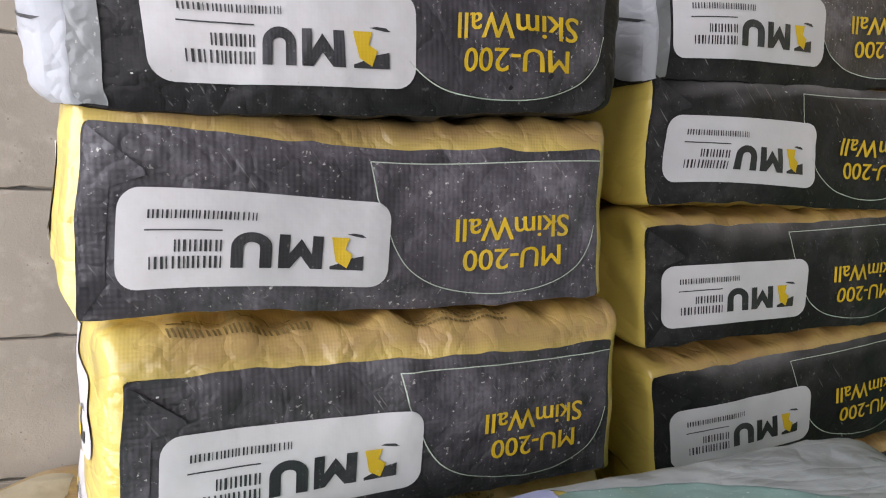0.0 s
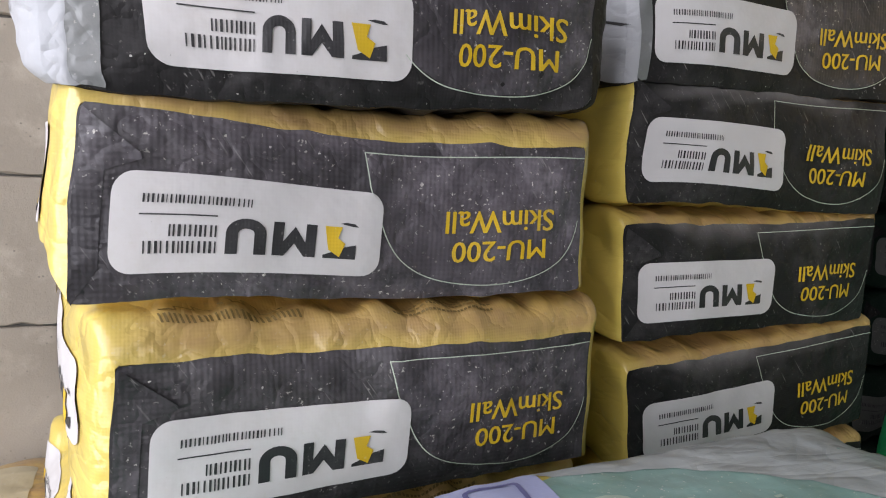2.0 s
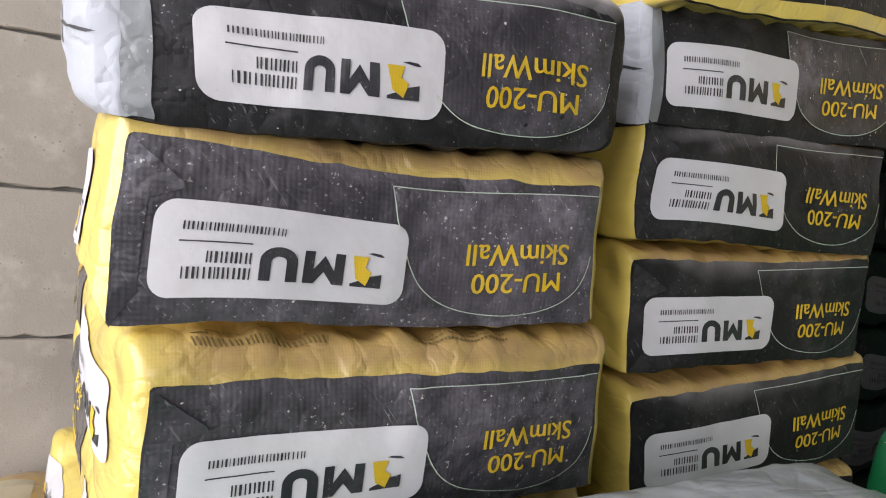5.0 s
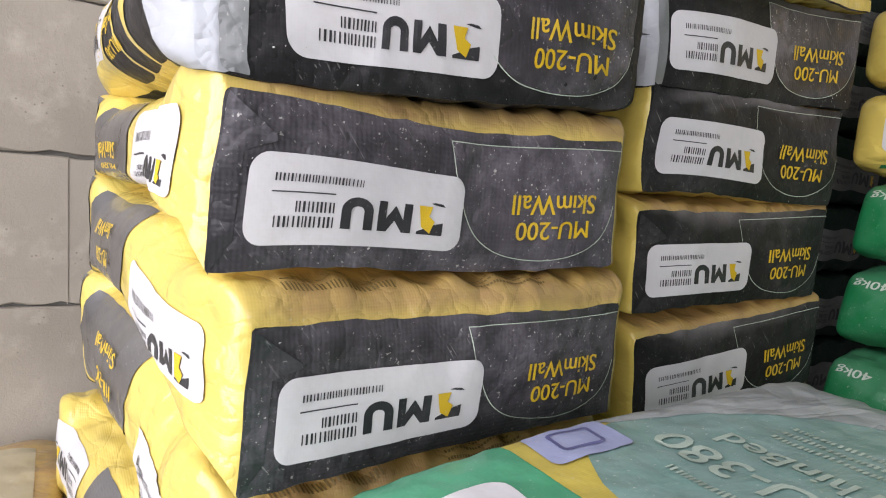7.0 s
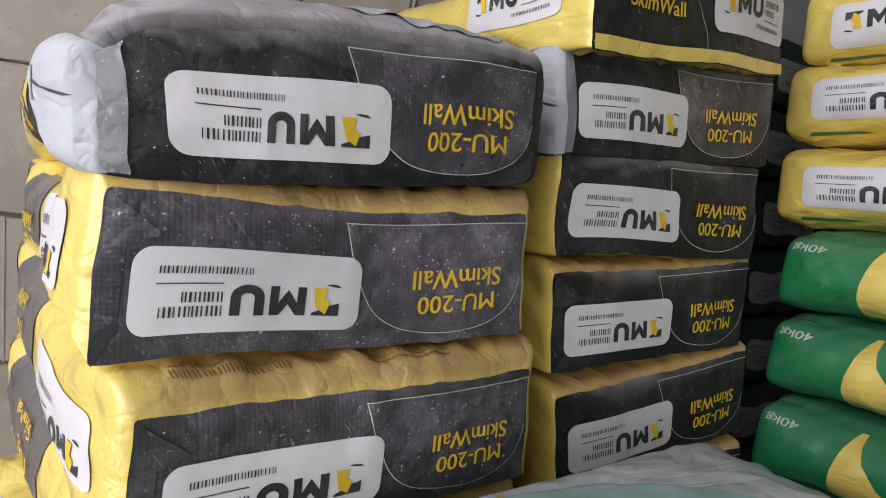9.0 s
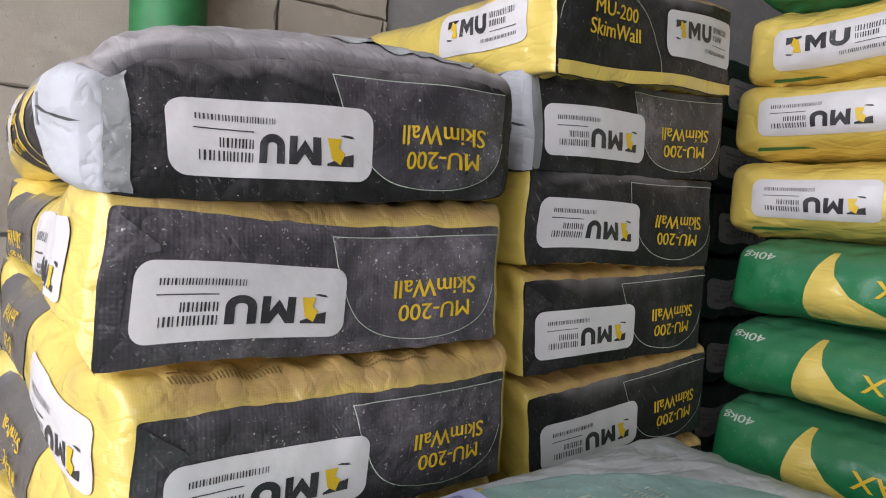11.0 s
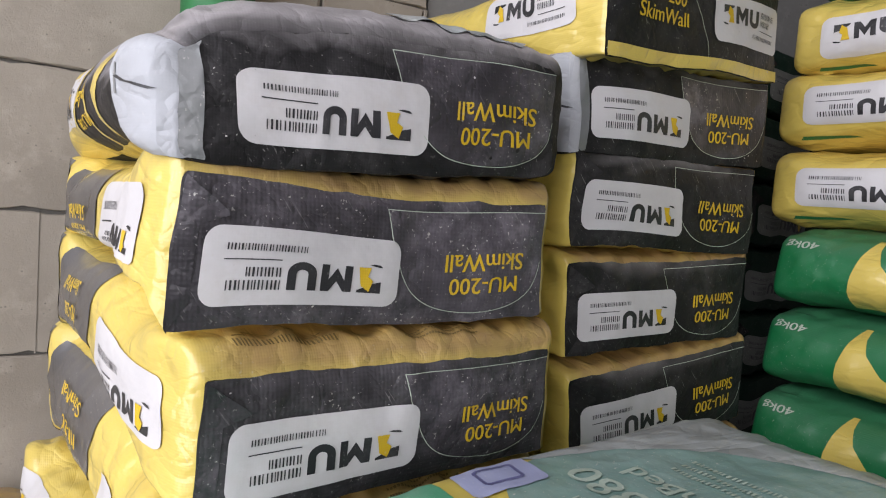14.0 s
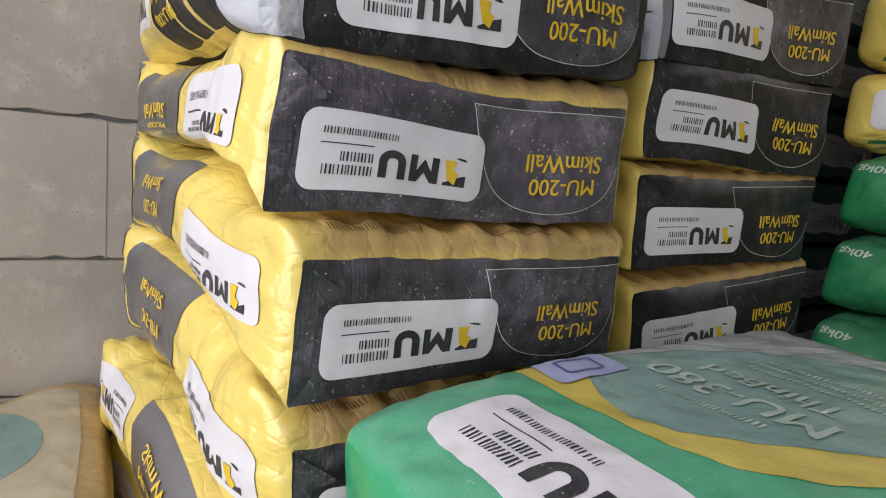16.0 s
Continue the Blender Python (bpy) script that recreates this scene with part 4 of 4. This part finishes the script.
# ---- the green and yellow stack on the right ----
def side_sack(m, seed, label, kind, flip=True, group="green and yellow stack"):
    """A sack seen from its long side (its end panel side is local -x)."""
    sack = Sack(seed, w0=0.16, w1=0.175, h0=0.045, top=0.060, bottom=0.056, mid=2.6, length=0.54, square=8.0)
    ob = thing("cement_sack", m, label, "sack", group)
    base = YELLOW if kind == "yellow" else DIM_GREEN
    body = build_skin(sack, base, ob, 88, 136)
    build_end(sack, base, ob, "end_panel", False, 24, 12)
    side, st, k = sack.side_map(-1), (1, 0.058), 0.058
    L = sack.length
    if kind == "yellow":
        emblem(body, side, (lambda u, v: (L - 0.04 - 0.16 * (1 - u), 0.42 - 0.95 * v)) if flip else (lambda u, v: (L - 0.04 - 0.16 * u, -0.62 + 0.95 * v)), st)
        blot = [(L - 0.03, -0.97), (L - 0.035, -0.85), (L - 0.085, -0.87), (L - 0.10, -0.97)]
        decal("print_field", [(blot, None)], side, DIM_GREEN, body, 0.0011, 0.008, "green printed corner", st)
        decal("print_field", [([(0.02, -0.98), (0.02, 0.98), (0.22, 0.98), (0.27, 0.4), (0.27, -0.4), (0.24, -0.98)], None)], side, DIM_GREEN, body, 0.0011, 0.008, "green printed field", st)
    else:
        swoosh = [(L - d, q) for d, q in ((0.120, 0.96), (0.110, 0.5), (0.102, 0.0), (0.099, -0.4), (0.100, -0.98), (0.36, -0.98), (0.30, -0.86), (0.24, -0.70), (0.19, -0.45), (0.155, -0.1), (0.135, 0.3), (0.128, 0.65), (0.127, 0.96))]
        decal("print_field", [(swoosh, None)], side, YELLOW, body, 0.0011, 0.008, "yellow printed swoosh", st)
        if flip:
            f = lambda x, y: (L - 0.052 + x, 0.72 - y / k)  # noqa: E731
            g = lambda x, y: (L - 0.256 + x, 0.30 - y / k)  # noqa: E731
            h = lambda x, y: (L - 0.25 + x, -0.12 - y / k)  # noqa: E731
        else:
            f = lambda x, y: (L - 0.03 - x, -0.55 + y / k)  # noqa: E731
            g = lambda x, y: (L - 0.255 - x, 0.0 + y / k)  # noqa: E731
            h = lambda x, y: (L - 0.255 - x, 0.42 + y / k)  # noqa: E731
        lettering("lettering", "40kg", 0.012, 0.042, f, side, PALE, body, stretch=st, label="white lettering")
        lettering("lettering", "MAX", 0.022, 0.075, g, side, YINK, body, stretch=st, label="yellow lettering")
        lettering("lettering", "80", 0.020, 0.035, h, side, YINK, body, stretch=st, label="yellow lettering")
    return ob


# they lie with their long sides along y, the far end at y = 0.5
RIGHT_Y = -0.045
GREENS = "bright green cement sack with yellow swoosh lying upside down"
YELLOWS = "yellow cement sack with white emblem box above green sacks"
y_mid = side_sack(at(0.985, RIGHT_Y + 0.02, 1.465, 2.0, -1.5), 101, YELLOWS, "yellow")
copy_thing(y_mid, at(0.980, RIGHT_Y + 0.015, 1.354, 2.0, -1.0))
side_sack(at(0.99, RIGHT_Y + 0.012, 1.568, 2.0), 103, "yellow cement sack with white emblem box and upright print", "yellow", False)
side_sack(at(0.985, RIGHT_Y, 1.680, 1.0), 104, "green cement sack lying on top of the yellow ones", "green", False)
g1 = side_sack(at(0.975, RIGHT_Y - 0.012, 1.243, 3.0), 105, GREENS, "green")
for k in range(1, 10):
    copy_thing(g1, at(0.972 - 0.004 * k if k < 3 else 0.965, RIGHT_Y - 0.012, 1.243 - 0.1135 * k, 3.0 + 0.6 * (-1) ** k))
pallet(0.97, 0.24, 0.42, 0.60, 1.243 - 0.1135 * 9 - 0.054)

# dark sacks deep in the gap between the stacks, its shade in their colours
back = yellow_sack(at(1.10, 0.63, 1.553, 0.0), 121, "dark green cement sack behind, with gap shade in its colour", group="shaded back stack", sides=(), words=False, length=0.34, detail=0.6, w1=0.172, top=0.06, bottom=0.06)
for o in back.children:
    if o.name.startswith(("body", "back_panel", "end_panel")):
        o.data.materials[0] = GAP_DARK
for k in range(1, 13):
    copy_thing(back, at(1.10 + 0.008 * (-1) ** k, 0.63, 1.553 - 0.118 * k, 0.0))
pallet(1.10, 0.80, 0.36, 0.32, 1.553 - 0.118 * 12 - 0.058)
# second dark column, added to cover the pale wall in the gap
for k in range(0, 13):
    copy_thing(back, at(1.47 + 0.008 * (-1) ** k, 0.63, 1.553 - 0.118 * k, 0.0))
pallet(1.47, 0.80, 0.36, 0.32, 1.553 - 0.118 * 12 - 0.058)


# ---- the green sack in front, and the yellow one by the wall ----
def front_sack(m):
    sack = Sack(131, w0=0.168, w1=0.176, h0=0.050, top=0.092, bottom=0.058, length=0.475, mid=9.0, square=24.0, crumple=0.45, rise=0.20)
    ob = thing("cement_sack", m, "bright green cement sack with faded teal oval and white box", "sack", "sacks in front")
    body = build_skin(sack, LIT_GREEN, ob, 110, 176)
    end = build_end(sack, LIT_GREEN, ob, "end_panel")
    top, w = sack.top_map, sack.w1
    st = (1, w)
    # d runs from the front end, x across; the print is read from the far side
    to = lambda d, x: (d, x / w)  # noqa: E731
    swoosh = [(0.130, -0.168), (0.133, -0.10), (0.134, -0.052), (0.135, -0.015), (0.147, 0.022), (0.180, 0.055), (0.235, 0.085), (0.30, 0.105), (0.40, 0.115), (0.46, 0.05), (0.46, -0.168)]
    oval = [(0.166, -0.115), (0.152, -0.085), (0.146, -0.053), (0.154, -0.022), (0.180, 0.008), (0.233, 0.048), (0.30, 0.075), (0.37, 0.088), (0.43, 0.07), (0.45, 0.0), (0.44, -0.10), (0.40, -0.150), (0.30, -0.164), (0.22, -0.160), (0.185, -0.140)]
    decal("print_swoosh", place([(swoosh, None)], to), top, SUNNY, body, 0.0008, 0.008, "yellow printed swoosh", st)
    decal("print_oval", place([(oval, None)], to), top, TEAL, body, 0.0014, 0.008, "faded dusty teal oval with sheen in its colour", st)
    emblem(body, top, lambda u, v: to(0.108 - 0.074 * v, 0.100 - 0.224 * u), st, 0.0013)
    tag = [to(d, x) for d, x in rounded_rect(0.142, -0.164, 0.206, -0.116, 0.007)]
    decal("label_patch", [(tag, None)], top, LILAC, body, 0.0027, 0.008, "small lilac printed label", st)
    inner = ribbon(rounded_rect(0.158, -0.152, 0.190, -0.128, 0.004, 3) + [(0.190, -0.132)], 0.003)
    decal("label_frame", place(inner, to), top, LILAC_INK, body, 0.0033, 0.008, "violet frame on the label", st)
    for text, size, width, d, x in (("MU-380", 0.028, 0.138, 0.243, 0.020), ("ThinBed", 0.021, 0.108, 0.275, 0.008)):
        lettering("lettering", text, size, width, lambda a, b, d=d, x=x: to(d - b, x - a), top, WORN, body, 0.0028, stretch=st, label="worn pale lettering")
    small = bars(-0.085, 0.0, 0.0, 0.006, 22, 0.5)
    decal("small_print", place(small, lambda a, b: to(0.198 + b, a)), top, WORN, body, 0.0028, 0.006, "row of small pale print", st)
    rows = [p for r in range(3) for p in bars(-0.085, 0.02, 0.294 + 0.012 * r, 0.299 + 0.012 * r, 26, 0.5)]
    decal("small_print", place(rows, lambda a, b: to(b, a)), top, WORN, body, 0.0028, 0.006, "rows of small pale print", st)
    rim = [to(d, x) for d, x in ((0.472, 0.165), (0.425, 0.165), (0.412, 0.06), (0.39, -0.03), (0.355, -0.09), (0.29, -0.135), (0.215, -0.156), (0.20, -0.176), (0.472, -0.176))]
    decal("dusty_film", [(rim, None)], top, HAZE, body, 0.0018, 0.008, "dusty whitish film at the far end", st)
    arc = [(-0.168 + 0.05 * math.cos(radians(a)), 0.0 + 0.05 * math.sin(radians(a))) for a in range(0, 95, 8)]
    decal("outline", ribbon([(0.11 + x * 0.3, y - 0.02) for x, y in arc], 0.0012), sack.end_map, PALE, end, 0.0006, 0.008, "thin pale printed arc")
    return ob


front = front_sack(at(0.036, 0.188, 0.995, -91.0, 0.0, 3.5))
for k in range(1, 6):
    copy_thing(front, at(0.040 + 0.006 * (-1) ** k, 0.186, 0.992 - 0.148 * k, -90.0 + (-1) ** k, 0.0, 2.0 if k == 1 else 0.0))
pallet(0.28, 0.19, 0.48, 0.38, 0.992 - 0.148 * 5 - 0.056)


def wall_sack(m):
    sack = Sack(141, top=0.07, bottom=0.066, mid=3.0)
    ob = thing("cement_sack", m, "yellow cement sack with dusty pale top beside the wall", "sack", "sacks by the wall")
    body = build_skin(sack, YELLOW, ob, 80, 136)
    build_end(sack, YELLOW, ob, "end_panel", False, 24, 12)
    w = sack.w1
    pale = [(0.035, -0.80), (0.03, 0.0), (0.035, 0.80), (0.5, 0.85), (0.5, -0.85)]
    decal("dusty_film", [(pale, None)], sack.top_map, TAN, body, 0.0008, 0.01, "dusty tan printed top", (1, w))
    oval = [(0.16 + 0.09 * math.cos(radians(a)), 0.55 * math.sin(radians(a))) for a in range(0, 360, 12)]
    decal("print_oval", [(oval, None)], sack.top_map, TEAL, body, 0.0013, 0.01, "faded green oval", (1, w))
    return ob


by_wall = wall_sack(at(-0.112, 0.775, 0.800, 92.0))
for k in range(1, 5):
    copy_thing(by_wall, at(-0.125 + 0.004 * (-1) ** k, 0.775, 0.800 - 0.135 * k, 90.0))
pallet(-0.39, 0.775, 0.56, 0.38, 0.800 - 0.135 * 4 - 0.064)
